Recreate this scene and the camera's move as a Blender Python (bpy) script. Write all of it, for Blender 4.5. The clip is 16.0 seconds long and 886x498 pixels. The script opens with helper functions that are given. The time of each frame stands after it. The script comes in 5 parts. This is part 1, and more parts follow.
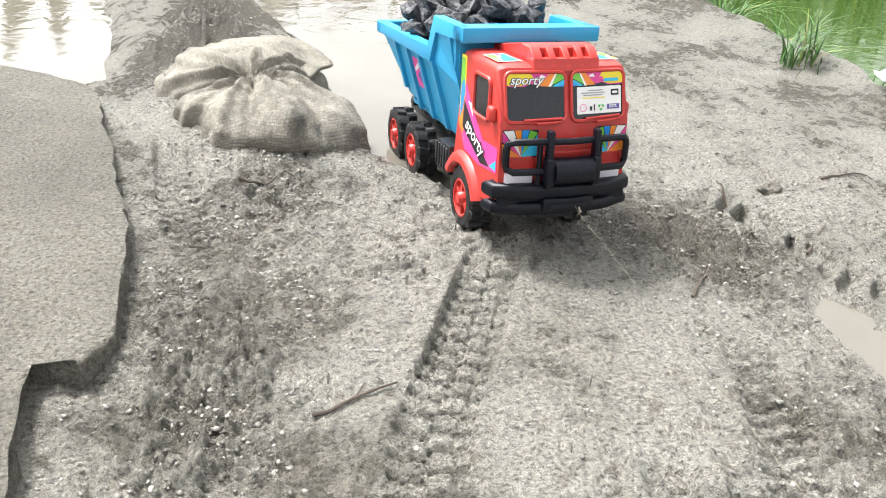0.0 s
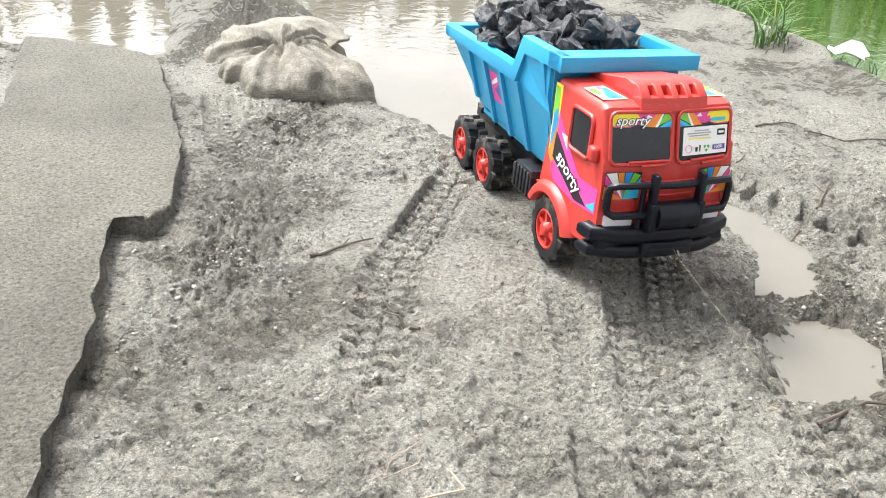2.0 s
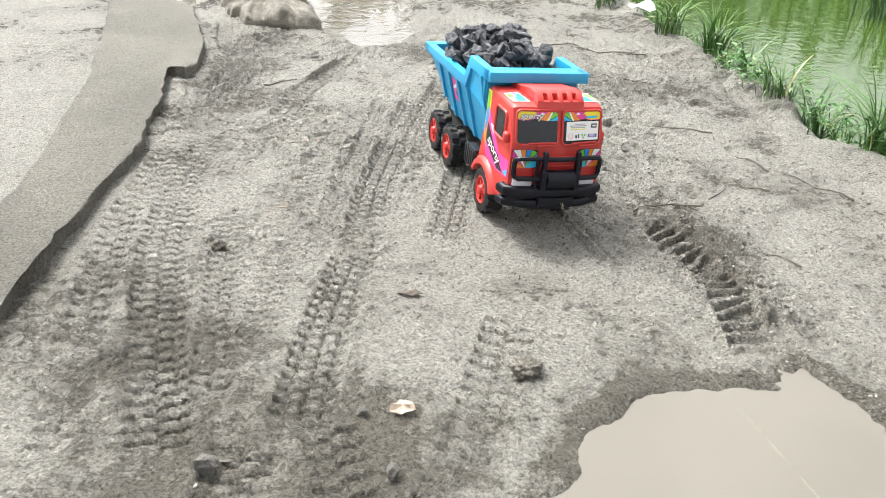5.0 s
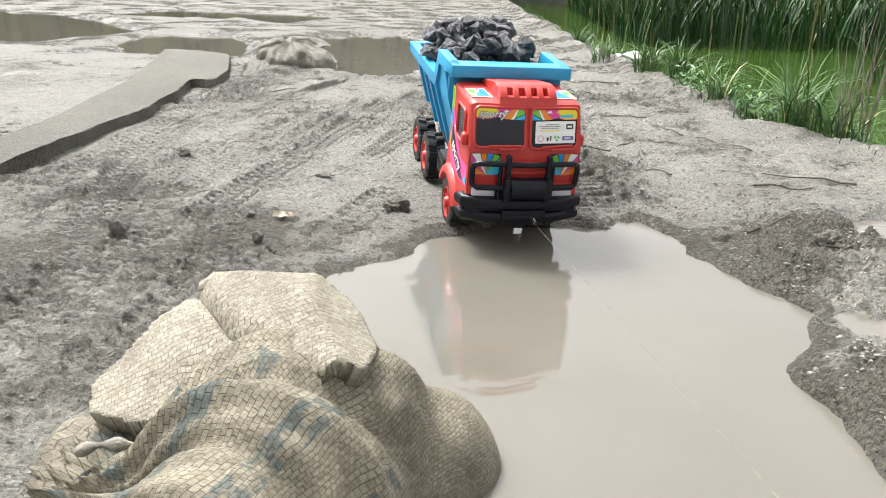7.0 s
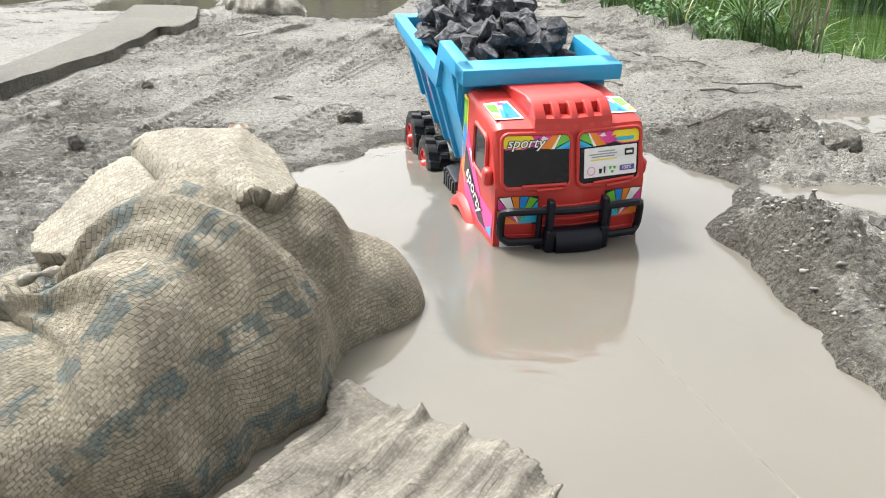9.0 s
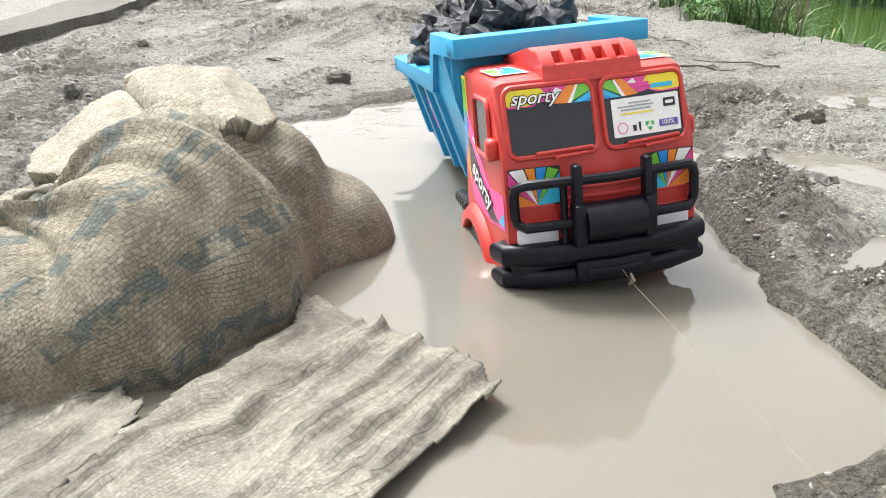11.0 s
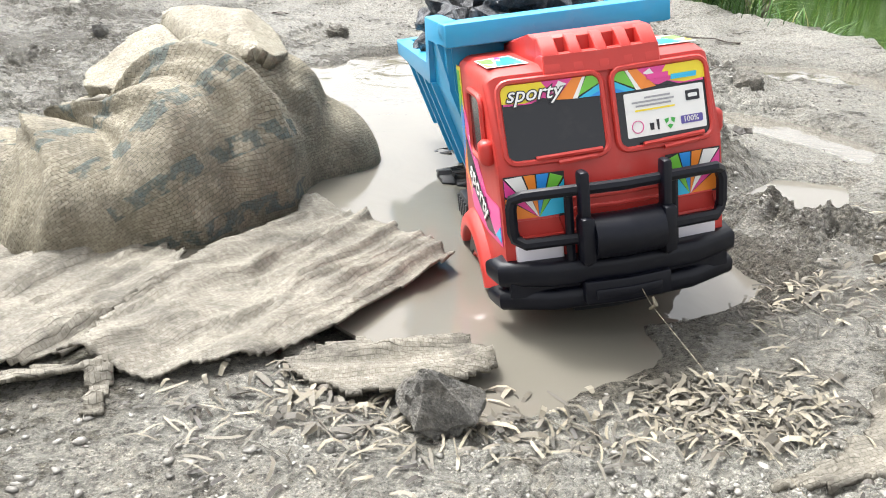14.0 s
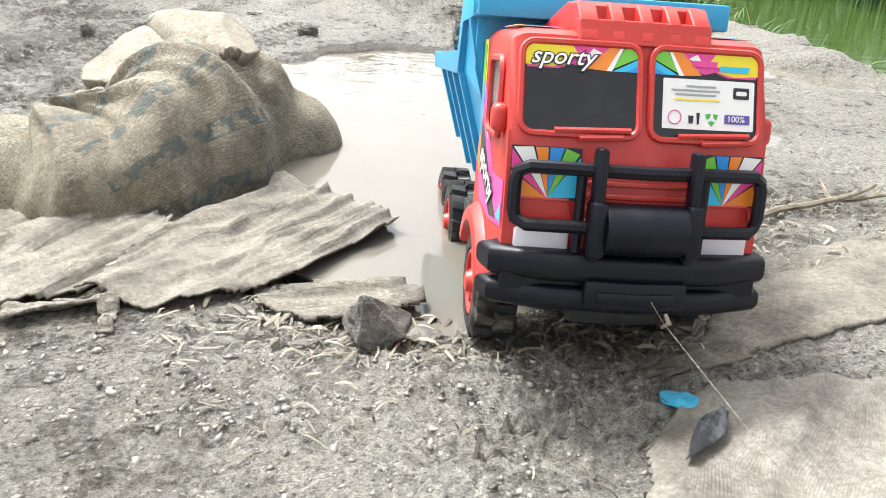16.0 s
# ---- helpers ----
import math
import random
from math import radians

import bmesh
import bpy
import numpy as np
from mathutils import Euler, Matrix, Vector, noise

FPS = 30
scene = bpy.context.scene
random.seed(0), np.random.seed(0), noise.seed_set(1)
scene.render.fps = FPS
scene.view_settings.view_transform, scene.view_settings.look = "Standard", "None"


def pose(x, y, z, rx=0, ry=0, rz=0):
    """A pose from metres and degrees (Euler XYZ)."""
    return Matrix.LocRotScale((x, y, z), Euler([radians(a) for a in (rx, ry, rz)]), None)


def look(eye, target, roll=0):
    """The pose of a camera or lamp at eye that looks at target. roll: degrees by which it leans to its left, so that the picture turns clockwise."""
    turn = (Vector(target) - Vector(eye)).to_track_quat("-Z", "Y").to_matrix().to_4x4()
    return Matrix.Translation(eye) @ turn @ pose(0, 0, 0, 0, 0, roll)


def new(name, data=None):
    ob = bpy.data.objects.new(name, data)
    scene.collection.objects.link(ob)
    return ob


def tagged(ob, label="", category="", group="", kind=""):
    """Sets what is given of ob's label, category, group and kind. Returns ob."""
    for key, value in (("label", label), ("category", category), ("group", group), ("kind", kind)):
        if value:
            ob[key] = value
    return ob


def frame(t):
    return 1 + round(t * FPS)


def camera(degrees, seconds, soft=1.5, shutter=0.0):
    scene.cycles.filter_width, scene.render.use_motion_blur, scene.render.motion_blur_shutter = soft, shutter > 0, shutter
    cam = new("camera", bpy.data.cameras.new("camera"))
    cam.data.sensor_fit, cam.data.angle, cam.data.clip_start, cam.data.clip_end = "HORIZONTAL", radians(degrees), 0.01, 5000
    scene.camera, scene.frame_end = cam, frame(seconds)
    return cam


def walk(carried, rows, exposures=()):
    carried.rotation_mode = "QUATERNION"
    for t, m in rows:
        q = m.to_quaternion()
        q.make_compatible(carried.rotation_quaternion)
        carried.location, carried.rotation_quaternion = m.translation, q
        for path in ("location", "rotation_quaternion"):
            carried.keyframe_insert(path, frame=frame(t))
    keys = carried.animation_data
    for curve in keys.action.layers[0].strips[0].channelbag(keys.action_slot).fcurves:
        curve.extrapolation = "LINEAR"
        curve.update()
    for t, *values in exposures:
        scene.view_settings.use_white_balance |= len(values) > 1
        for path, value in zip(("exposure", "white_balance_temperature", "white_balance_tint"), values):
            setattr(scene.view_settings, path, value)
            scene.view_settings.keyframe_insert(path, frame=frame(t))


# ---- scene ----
cam = camera(56.6, 16.0, 1.0)

PATH = [
    (0, (-0.272, 0.716, 0.572), (0.105, 2.428, -0.389), 5.5),
    (0.5, (-0.294, 0.636, 0.616), (0.092, 2.352, -0.336), 6.2),
    (1, (-0.261, 0.553, 0.614), (0.046, 2.288, -0.333), 5.3),
    (1.5, (-0.212, 0.462, 0.603), (0.05, 2.206, -0.341), 4.5),
    (2, (-0.211, 0.332, 0.569), (0.051, 2.085, -0.358), 3.9),
    (2.5, (-0.203, 0.158, 0.606), (0.103, 1.924, -0.282), 4.0),
    (3, (-0.18, -0.013, 0.619), (0.15, 1.737, -0.291), 3.9),
    (3.5, (-0.119, -0.259, 0.589), (0.111, 1.481, -0.37), 3.6),
    (4, (-0.031, -0.513, 0.625), (0.156, 1.228, -0.343), 3.4),
    (4.5, (-0.015, -0.764, 0.705), (0.173, 0.988, -0.24), 3.4),
    (5, (0.048, -0.998, 0.728), (0.241, 0.762, -0.203), 3.6),
    (5.2, (0.102, -1.067, 0.711), (0.29, 0.688, -0.229), 3.8),
    (7.3, (0.423, -1.497, 0.395), (0.393, 0.403, -0.23), 1.3),
    (7.5, (0.442, -1.505, 0.386), (0.412, 0.394, -0.241), 1.0),
    (8, (0.459, -1.521, 0.356), (0.435, 0.37, -0.293), 0.2),
    (8.5, (0.476, -1.55, 0.337), (0.467, 0.329, -0.346), -0.4),
    (9, (0.466, -1.564, 0.329), (0.47, 0.304, -0.387), -0.6),
    (9.5, (0.466, -1.577, 0.304), (0.495, 0.273, -0.456), -0.2),
    (9.7, (0.504, -1.598, 0.295), (0.5, 0.244, -0.485), -0.2),
    (12, (0.486, -1.642, 0.312), (0.527, 0.22, -0.418), 2.2),
    (12.5, (0.488, -1.659, 0.305), (0.526, 0.2, -0.431), 2.0),
    (13, (0.521, -1.728, 0.304), (0.576, 0.121, -0.455), 2.8),
    (13.5, (0.511, -1.793, 0.303), (0.566, 0.044, -0.483), 4.0),
    (14, (0.513, -1.839, 0.314), (0.56, -0.01, -0.493), 4.4),
    (14.5, (0.51, -1.897, 0.338), (0.548, -0.07, -0.473), 4.0),
    (15, (0.536, -1.946, 0.331), (0.595, -0.12, -0.484), 4.5),
    (15.5, (0.552, -1.978, 0.342), (0.634, -0.153, -0.471), 4.7),
    (16, (0.55, -1.999, 0.348), (0.646, -0.174, -0.463), 4.6),
]
walk(cam, [(t, look(eye, target, roll)) for t, eye, target, roll in PATH], [(0, 1.82), (4, 1.74), (5.2, 1.66), (7.3, 1.50), (9.7, 1.57), (12, 1.70), (16, 1.78)])

# ---- light: overcast sky, weak wide sun ----
world = bpy.data.worlds.new("overcast")
scene.world = world
world.use_nodes = True
wn = world.node_tree
wn.nodes.clear()
w_out = wn.nodes.new("ShaderNodeOutputWorld")
w_bg = wn.nodes.new("ShaderNodeBackground")
w_sky = wn.nodes.new("ShaderNodeTexSky")
w_sky.sky_type = "NISHITA"
w_sky.sun_disc = False
w_sky.sun_elevation = radians(58)
w_sky.sun_rotation = radians(-45)
w_sky.dust_density = 6.0
w_hsv = wn.nodes.new("ShaderNodeHueSaturation")
w_hsv.inputs["Saturation"].default_value = 0.12
wn.links.new(w_sky.outputs[0], w_hsv.inputs["Color"])
wn.links.new(w_hsv.outputs[0], w_bg.inputs["Color"])
w_bg.inputs["Strength"].default_value = 0.125
wn.links.new(w_bg.outputs[0], w_out.inputs["Surface"])
sun_data = bpy.data.lights.new("sun", "SUN")
sun_data.energy = 1.5
sun_data.angle = radians(10)
sun_data.color = (1.0, 0.99, 0.975)
sun = new("sun", sun_data)
sun.matrix_world = look((-1.0, 1.0, 2.3), (0, 0, 0))
scene.view_settings.exposure = 1.7


# ---- materials ----
def material(name):
    m = bpy.data.materials.new(name)
    m.use_nodes = True
    nt = m.node_tree
    b = nt.nodes["Principled BSDF"]
    return m, nt, b


def ramp(nt, fac, stops):
    r = nt.nodes.new("ShaderNodeValToRGB")
    while len(r.color_ramp.elements) < len(stops):
        r.color_ramp.elements.new(0.5)
    for e, (p, c) in zip(r.color_ramp.elements, stops):
        e.position, e.color = p, (*c, 1)
    nt.links.new(fac, r.inputs[0])
    return r.outputs[0]


def noise_tex(nt, scale, detail=4.0, rough=0.55, coord="Object", warp=0.0):
    c = nt.nodes.new("ShaderNodeTexCoord")
    n = nt.nodes.new("ShaderNodeTexNoise")
    n.inputs["Scale"].default_value = scale
    n.inputs["Detail"].default_value = detail
    n.inputs["Roughness"].default_value = rough
    n.inputs["Distortion"].default_value = warp
    nt.links.new(c.outputs[coord], n.inputs["Vector"])
    return n.outputs[0]


def mix_col(nt, fac, a, b, how="MIX"):
    m = nt.nodes.new("ShaderNodeMix")
    m.data_type, m.blend_type = "RGBA", how
    for v, k in ((fac, 0), (a, 6), (b, 7)):
        if isinstance(v, (int, float)):
            m.inputs[k].default_value = v
        elif isinstance(v, tuple):
            m.inputs[k].default_value = (*v, 1)
        else:
            nt.links.new(v, m.inputs[k])
    return m.outputs[2]


def math_node(nt, op, a, b=0.0):
    m = nt.nodes.new("ShaderNodeMath")
    m.operation = op
    for v, k in ((a, 0), (b, 1)):
        if isinstance(v, (int, float)):
            m.inputs[k].default_value = v
        else:
            nt.links.new(v, m.inputs[k])
    return m.outputs[0]


def bump(nt, b, height, dist, strength=1.0):
    n = nt.nodes.new("ShaderNodeBump")
    n.inputs["Distance"].default_value = dist
    n.inputs["Strength"].default_value = strength
    nt.links.new(height, n.inputs["Height"])
    nt.links.new(n.outputs[0], b.inputs["Normal"])


def earth(name, dry, wet, wet_at=0.5, gloss=(0.62, 0.22), grain=0.004, contrast=1.0, attr=""):
    m, nt, b = material(name)
    big = noise_tex(nt, 3.2, 5, 0.6, warp=0.4)
    mid = noise_tex(nt, 34, 6, 0.7)
    fine = noise_tex(nt, 190, 6, 0.75)
    grit = noise_tex(nt, 620, 3, 0.7)
    wetness = math_node(nt, "ADD", math_node(nt, "MULTIPLY", big, 0.55), math_node(nt, "MULTIPLY", mid, 0.45))
    if attr:
        at = nt.nodes.new("ShaderNodeAttribute")
        at.attribute_name = attr
        wetness = math_node(nt, "ADD", wetness, math_node(nt, "MULTIPLY", at.outputs["Fac"], 0.16))
    r = nt.nodes.new("ShaderNodeMapRange")
    r.inputs[1].default_value, r.inputs[2].default_value = wet_at - 0.045, wet_at + 0.055
    nt.links.new(wetness, r.inputs[0])
    col = mix_col(nt, r.outputs[0], dry, wet)
    # soil specks and pale grains, plus crevice shade: low bump noise is coloured darker
    lo, hi = 1 - 0.52 * contrast, 1 + 0.45 * contrast
    speck = ramp(nt, fine, [(0.33, (lo, lo, lo)), (0.48, (1, 1, 1)), (0.70, (hi, hi * 0.99, hi * 0.97))])
    col = mix_col(nt, 0.9, col, speck, "MULTIPLY")
    crumbs = ramp(nt, grit, [(0.36, (0.55, 0.53, 0.5)), (0.45, (1, 1, 1)), (0.58, (1.0, 1.0, 1.0)), (0.65, (1.75, 1.7, 1.6))])
    col = mix_col(nt, min(1.0, 0.7 * contrast), col, crumbs, "MULTIPLY")
    clump = noise_tex(nt, 95, 5, 0.7, warp=0.5)
    # shade of small hollows put into the colour: darkest where the clump bump is lowest
    pit_shade = ramp(nt, clump, [(0.36, (0.5, 0.47, 0.43)), (0.42, (0.95, 0.94, 0.92)), (0.52, (1.0, 1.0, 1.0)), (0.66, (1.2, 1.19, 1.17))])
    col = mix_col(nt, 0.45, col, pit_shade, "MULTIPLY")
    blot = ramp(nt, mid, [(0.34, (0.62, 0.58, 0.53)), (0.43, (0.98, 0.96, 0.93)), (0.54, (1.02, 1.02, 1.02)), (0.66, (1.2, 1.2, 1.18))])
    col = mix_col(nt, 0.8, col, blot, "MULTIPLY")
    nt.links.new(col, b.inputs["Base Color"])
    rg = nt.nodes.new("ShaderNodeMapRange")
    rg.inputs[3].default_value, rg.inputs[4].default_value = gloss
    nt.links.new(r.outputs[0], rg.inputs[0])
    nt.links.new(rg.outputs[0], b.inputs["Roughness"])
    h = math_node(nt, "ADD", math_node(nt, "ADD", math_node(nt, "MULTIPLY", mid, 2.0), math_node(nt, "MULTIPLY", clump, 1.4)), math_node(nt, "ADD", math_node(nt, "MULTIPLY", fine, 1.0), math_node(nt, "MULTIPLY", grit, 0.45)))
    b.inputs["Specular IOR Level"].default_value = 0.4
    bump(nt, b, h, grain, 1.0)
    return m


MUD = earth("mud", (0.372, 0.364, 0.328), (0.168, 0.159, 0.136), 0.545, (0.56, 0.17), 0.013, 1.6, "wet")
CLOD = earth("clod_mud", (0.27, 0.255, 0.222), (0.12, 0.112, 0.096), 0.5, (0.5, 0.25), 0.006)
CONCRETE = earth("concrete", (0.24, 0.23, 0.196), (0.165, 0.157, 0.132), 0.50, (0.7, 0.5), 0.010, 1.6)


def water(name, col, rough=0.02, ripple=0.0):
    m, nt, b = material(name)
    n = noise_tex(nt, 2.5, 3, 0.5)
    c = ramp(nt, n, [(0.35, tuple(v * 0.92 for v in col)), (0.65, tuple(v * 1.06 for v in col))])
    nt.links.new(c, b.inputs["Base Color"])
    b.inputs["Roughness"].default_value = rough
    b.inputs["IOR"].default_value = 1.5
    if ripple:
        bump(nt, b, noise_tex(nt, 13, 3, 0.5, warp=0.8), ripple, 0.5)
    return m


MUDDY_WATER = water("muddy_water", (0.148, 0.137, 0.114), 0.012, 0.0022)
POND_WATER = water("pond_water", (0.045, 0.085, 0.014), 0.06, 0.004)


def plastic(name, col, rough=0.38, dirt=0.25, bumpy=0.0003):
    m, nt, b = material(name)
    n = noise_tex(nt, 30, 5, 0.65)
    f = ramp(nt, n, [(0.56, (0, 0, 0)), (0.75, (dirt, dirt, dirt))])
    c = mix_col(nt, f, col, (0.34, 0.29, 0.23))
    nt.links.new(c, b.inputs["Base Color"])
    b.inputs["Roughness"].default_value = rough
    bump(nt, b, noise_tex(nt, 90, 2), bumpy, 0.5)
    return m


RED = plastic("red_plastic", (0.50, 0.040, 0.032), 0.40, 0.12)
BLUE = plastic("blue_plastic", (0.022, 0.31, 0.56), 0.40, 0.10)
BLACK = plastic("black_plastic", (0.003, 0.004, 0.009), 0.42, 0.02)
BLACK.node_tree.nodes["Principled BSDF"].inputs["Specular IOR Level"].default_value = 0.3
CHASSIS = plastic("chassis_plastic", (0.014, 0.015, 0.018), 0.4, 0.25)
TYRE = plastic("tyre", (0.008, 0.008, 0.009), 0.5, 0.45)
GLASS = plastic("dark_window", (0.012, 0.013, 0.017), 0.16, 0.03, 0.0)
WHITE = plastic("white_plastic", (0.68, 0.66, 0.72), 0.4, 0.15)
INK = {k: plastic("sticker_" + k, c, 0.35, 0.03, 0.0) for k, c in dict(
    white=(0.8, 0.8, 0.78), yellow=(0.82, 0.66, 0.03), pink=(0.72, 0.06, 0.30), blue=(0.02, 0.25, 0.68),
    green=(0.16, 0.5, 0.05), orange=(0.8, 0.24, 0.03), black=(0.015, 0.015, 0.02), cyan=(0.03, 0.45, 0.7),
    grey=(0.32, 0.32, 0.34), leaf=(0.05, 0.4, 0.06), indigo=(0.10, 0.08, 0.32)).items()}


def coal_material():
    m, nt, b = material("coal")
    c = ramp(nt, noise_tex(nt, 75, 6, 0.75), [(0.34, (0.008, 0.009, 0.012)), (0.5, (0.028, 0.030, 0.036)), (0.62, (0.15, 0.157, 0.17))])
    nt.links.new(c, b.inputs["Base Color"])
    b.inputs["Roughness"].default_value = 0.36
    bump(nt, b, noise_tex(nt, 130, 6, 0.75), 0.005)
    return m


COAL = coal_material()


# ---- mesh helpers ----
def part(name, bm, mat, parent=None, label="", smooth=False):
    me = bpy.data.meshes.new(name)
    bmesh.ops.recalc_face_normals(bm, faces=bm.faces[:])
    bm.to_mesh(me)
    bm.free()
    me.materials.append(mat)
    if smooth:
        me.polygons.foreach_set("use_smooth", [True] * len(me.polygons))
        if smooth != "all":
            me.set_sharp_from_angle(angle=radians(40))
    ob = new(name, me)
    if parent:
        ob.parent = parent
    if label:
        tagged(ob, label)
    return ob


def box(bm, x0, x1, y0, y1, z0, z1, bev=0.0, seg=2):
    v = bmesh.ops.create_cube(bm, size=1)["verts"]
    for p in v:
        p.co = Vector((x0 + (p.co.x + 0.5) * (x1 - x0), y0 + (p.co.y + 0.5) * (y1 - y0), z0 + (p.co.z + 0.5) * (z1 - z0)))
    if bev:
        e = {e for p in v for e in p.link_edges}
        bmesh.ops.bevel(bm, geom=list(e), offset=bev, segments=seg, affect="EDGES", profile=0.5)
    return v


def prism(bm, pts, axis, a, b, bev=0.0, seg=2, keep=None):
    """A polygon of 2D points, extruded along an axis from a to b."""
    def place(p, t):
        return {"x": (t, p[0], p[1]), "y": (p[0], t, p[1]), "z": (p[0], p[1], t)}[axis]
    lo, hi = [bm.verts.new(place(p, a)) for p in pts], [bm.verts.new(place(p, b)) for p in pts]
    n = len(pts)
    caps = [bm.faces.new(lo), bm.faces.new(hi[::-1])]
    for i in range(n):
        bm.faces.new((lo[i], lo[(i + 1) % n], hi[(i + 1) % n], hi[i]))
    if bev:
        e = [e for f in caps for e in f.edges if keep is None or keep(e)]
        bmesh.ops.bevel(bm, geom=e, offset=bev, segments=seg, affect="EDGES", profile=0.5)
    return lo + hi


def tube(bm, pts, r, seg=8, closed=False):
    """A round bar along points; r may be a list."""
    pts = [Vector(p) for p in pts]
    n = len(pts)
    rings = []
    ref = None
    for i, p in enumerate(pts):
        a = pts[(i - 1) % n] if closed or i else p
        c = pts[(i + 1) % n] if closed or i < n - 1 else p
        d = (c - a).normalized()
        if ref is None:
            ref = d.orthogonal().normalized()
        ref = (ref - d * ref.dot(d)).normalized()
        o = d.cross(ref)
        rr = r[i] if isinstance(r, (list, tuple)) else r
        rings.append([bm.verts.new(p + rr * (math.cos(k * math.tau / seg) * ref + math.sin(k * math.tau / seg) * o)) for k in range(seg)])
    for i in range(n if closed else n - 1):
        s, q = rings[i], rings[(i + 1) % n]
        for k in range(seg):
            bm.faces.new((s[k], s[(k + 1) % seg], q[(k + 1) % seg], q[k]))
    if not closed:
        bm.faces.new(rings[0][::-1])
        bm.faces.new(rings[-1])


def lathe(bm, prof, seg=32, axis="x"):
    """Profile of (along, radius) turned round the x axis."""
    rings = []
    for a, r in prof:
        rings.append([bm.verts.new((a, r * math.cos(k * math.tau / seg), r * math.sin(k * math.tau / seg))) for k in range(seg)])
    for s, q in zip(rings, rings[1:]):
        for k in range(seg):
            bm.faces.new((s[k], s[(k + 1) % seg], q[(k + 1) % seg], q[k]))
    bm.faces.new(rings[0][::-1])
    bm.faces.new(rings[-1])


def round_rect(w, h, r, n=4):
    out = []
    for cx, cy, a0 in ((w / 2 - r, h / 2 - r, 0), (-w / 2 + r, h / 2 - r, 90), (-w / 2 + r, -h / 2 + r, 180), (w / 2 - r, -h / 2 + r, 270)):
        for k in range(n + 1):
            a = radians(a0 + 90 * k / n)
            out.append((cx + r * math.cos(a), cy + r * math.sin(a)))
    return out


def plate(name, pts, thick, m, mat, parent, label="", lift=0.0):
    """A thin plate with the outline pts, laid at the pose m; its face looks along the pose's z."""
    bm = bmesh.new()
    prism(bm, pts, "z", lift, lift + thick)
    bm.transform(m)
    return part(name, bm, mat, parent, label)


def lettering(name, text, size, m, mat, parent, shear=0.0, label="", depth=0.0002, fat=0.0):
    cu = bpy.data.curves.new(name, "FONT")
    cu.body, cu.size, cu.align_x, cu.align_y, cu.shear, cu.extrude, cu.resolution_u = text, size, "CENTER", "CENTER", shear, depth, 3
    cu.offset = fat
    tmp = bpy.data.objects.new(name, cu)
    scene.collection.objects.link(tmp)
    me = bpy.data.meshes.new_from_object(tmp.evaluated_get(bpy.context.evaluated_depsgraph_get()))
    bpy.data.objects.remove(tmp)
    me.transform(m)
    me.materials.clear()
    me.materials.append(mat)
    ob = new(name, me)
    ob.parent = parent
    if label:
        tagged(ob, label)
    return ob


# ---- ground: one sheet ----
def value_noise(x, y, scale, seed=0):
    """Smooth lattice noise, -1 to 1, cell size in metres."""
    u, v = x / scale, y / scale
    i, j = np.floor(u).astype(np.int64), np.floor(v).astype(np.int64)
    f, g = u - i, v - j
    f, g = f * f * (3 - 2 * f), g * g * (3 - 2 * g)

    def h(a, b):
        k = (a * 374761393 + b * 668265263 + seed * 1442695041) & 0xFFFFFFFF
        k = ((k ^ (k >> 13)) * 1274126177) & 0xFFFFFFFF
        return ((k ^ (k >> 16)) & 0xFFFF) / 32767.5 - 1
    return (h(i, j) * (1 - f) + h(i + 1, j) * f) * (1 - g) + (h(i, j + 1) * (1 - f) + h(i + 1, j + 1) * f) * g


def fractal(x, y, scale, octaves=4, seed=0, gain=0.5):
    s, a, t = 0, 1.0, 0
    for k in range(octaves):
        s, t, a = s + a * value_noise(x + 3.1 * k, y - 1.7 * k, scale / 2**k, seed + k), t + a, a * gain
    return s / t


def smooth(a, b, v):
    t = np.clip((v - a) / (b - a), 0, 1)
    return t * t * (3 - 2 * t)


def inside(x, y, poly):
    """Signed distance to a polygon, positive inside."""
    d, ins = np.full(x.shape, 1e9), np.zeros(x.shape, bool)
    for (ax, ay), (bx, by) in zip(poly, poly[1:] + poly[:1]):
        ex, ey = bx - ax, by - ay
        t = np.clip(((x - ax) * ex + (y - ay) * ey) / (ex * ex + ey * ey), 0, 1)
        d = np.minimum(d, np.hypot(x - ax - t * ex, y - ay - t * ey))
        if ay != by:
            ins ^= ((ay > y) != (by > y)) & (x < ex * (y - ay) / ey + ax)
    return np.where(ins, d, -d)


def along(x, y, line):
    """Distance along a polyline, signed distance across it, and whether beside it."""
    best, s_out, n_out, s0 = np.full(x.shape, 1e9), np.zeros(x.shape), np.zeros(x.shape), 0.0
    for (ax, ay), (bx, by) in zip(line, line[1:]):
        ex, ey = bx - ax, by - ay
        ln = math.hypot(ex, ey)
        t = ((x - ax) * ex + (y - ay) * ey) / ln
        tc = np.clip(t, 0, ln)
        d = np.hypot(x - ax - tc * ex / ln, y - ay - tc * ey / ln)
        n = ((x - ax) * -ey + (y - ay) * ex) / ln
        m = d < best
        best, s_out, n_out = np.where(m, d, best), np.where(m, s0 + tc, s_out), np.where(m, np.sign(n) * d, n_out)
        s0 += ln
    return s_out, n_out, s0


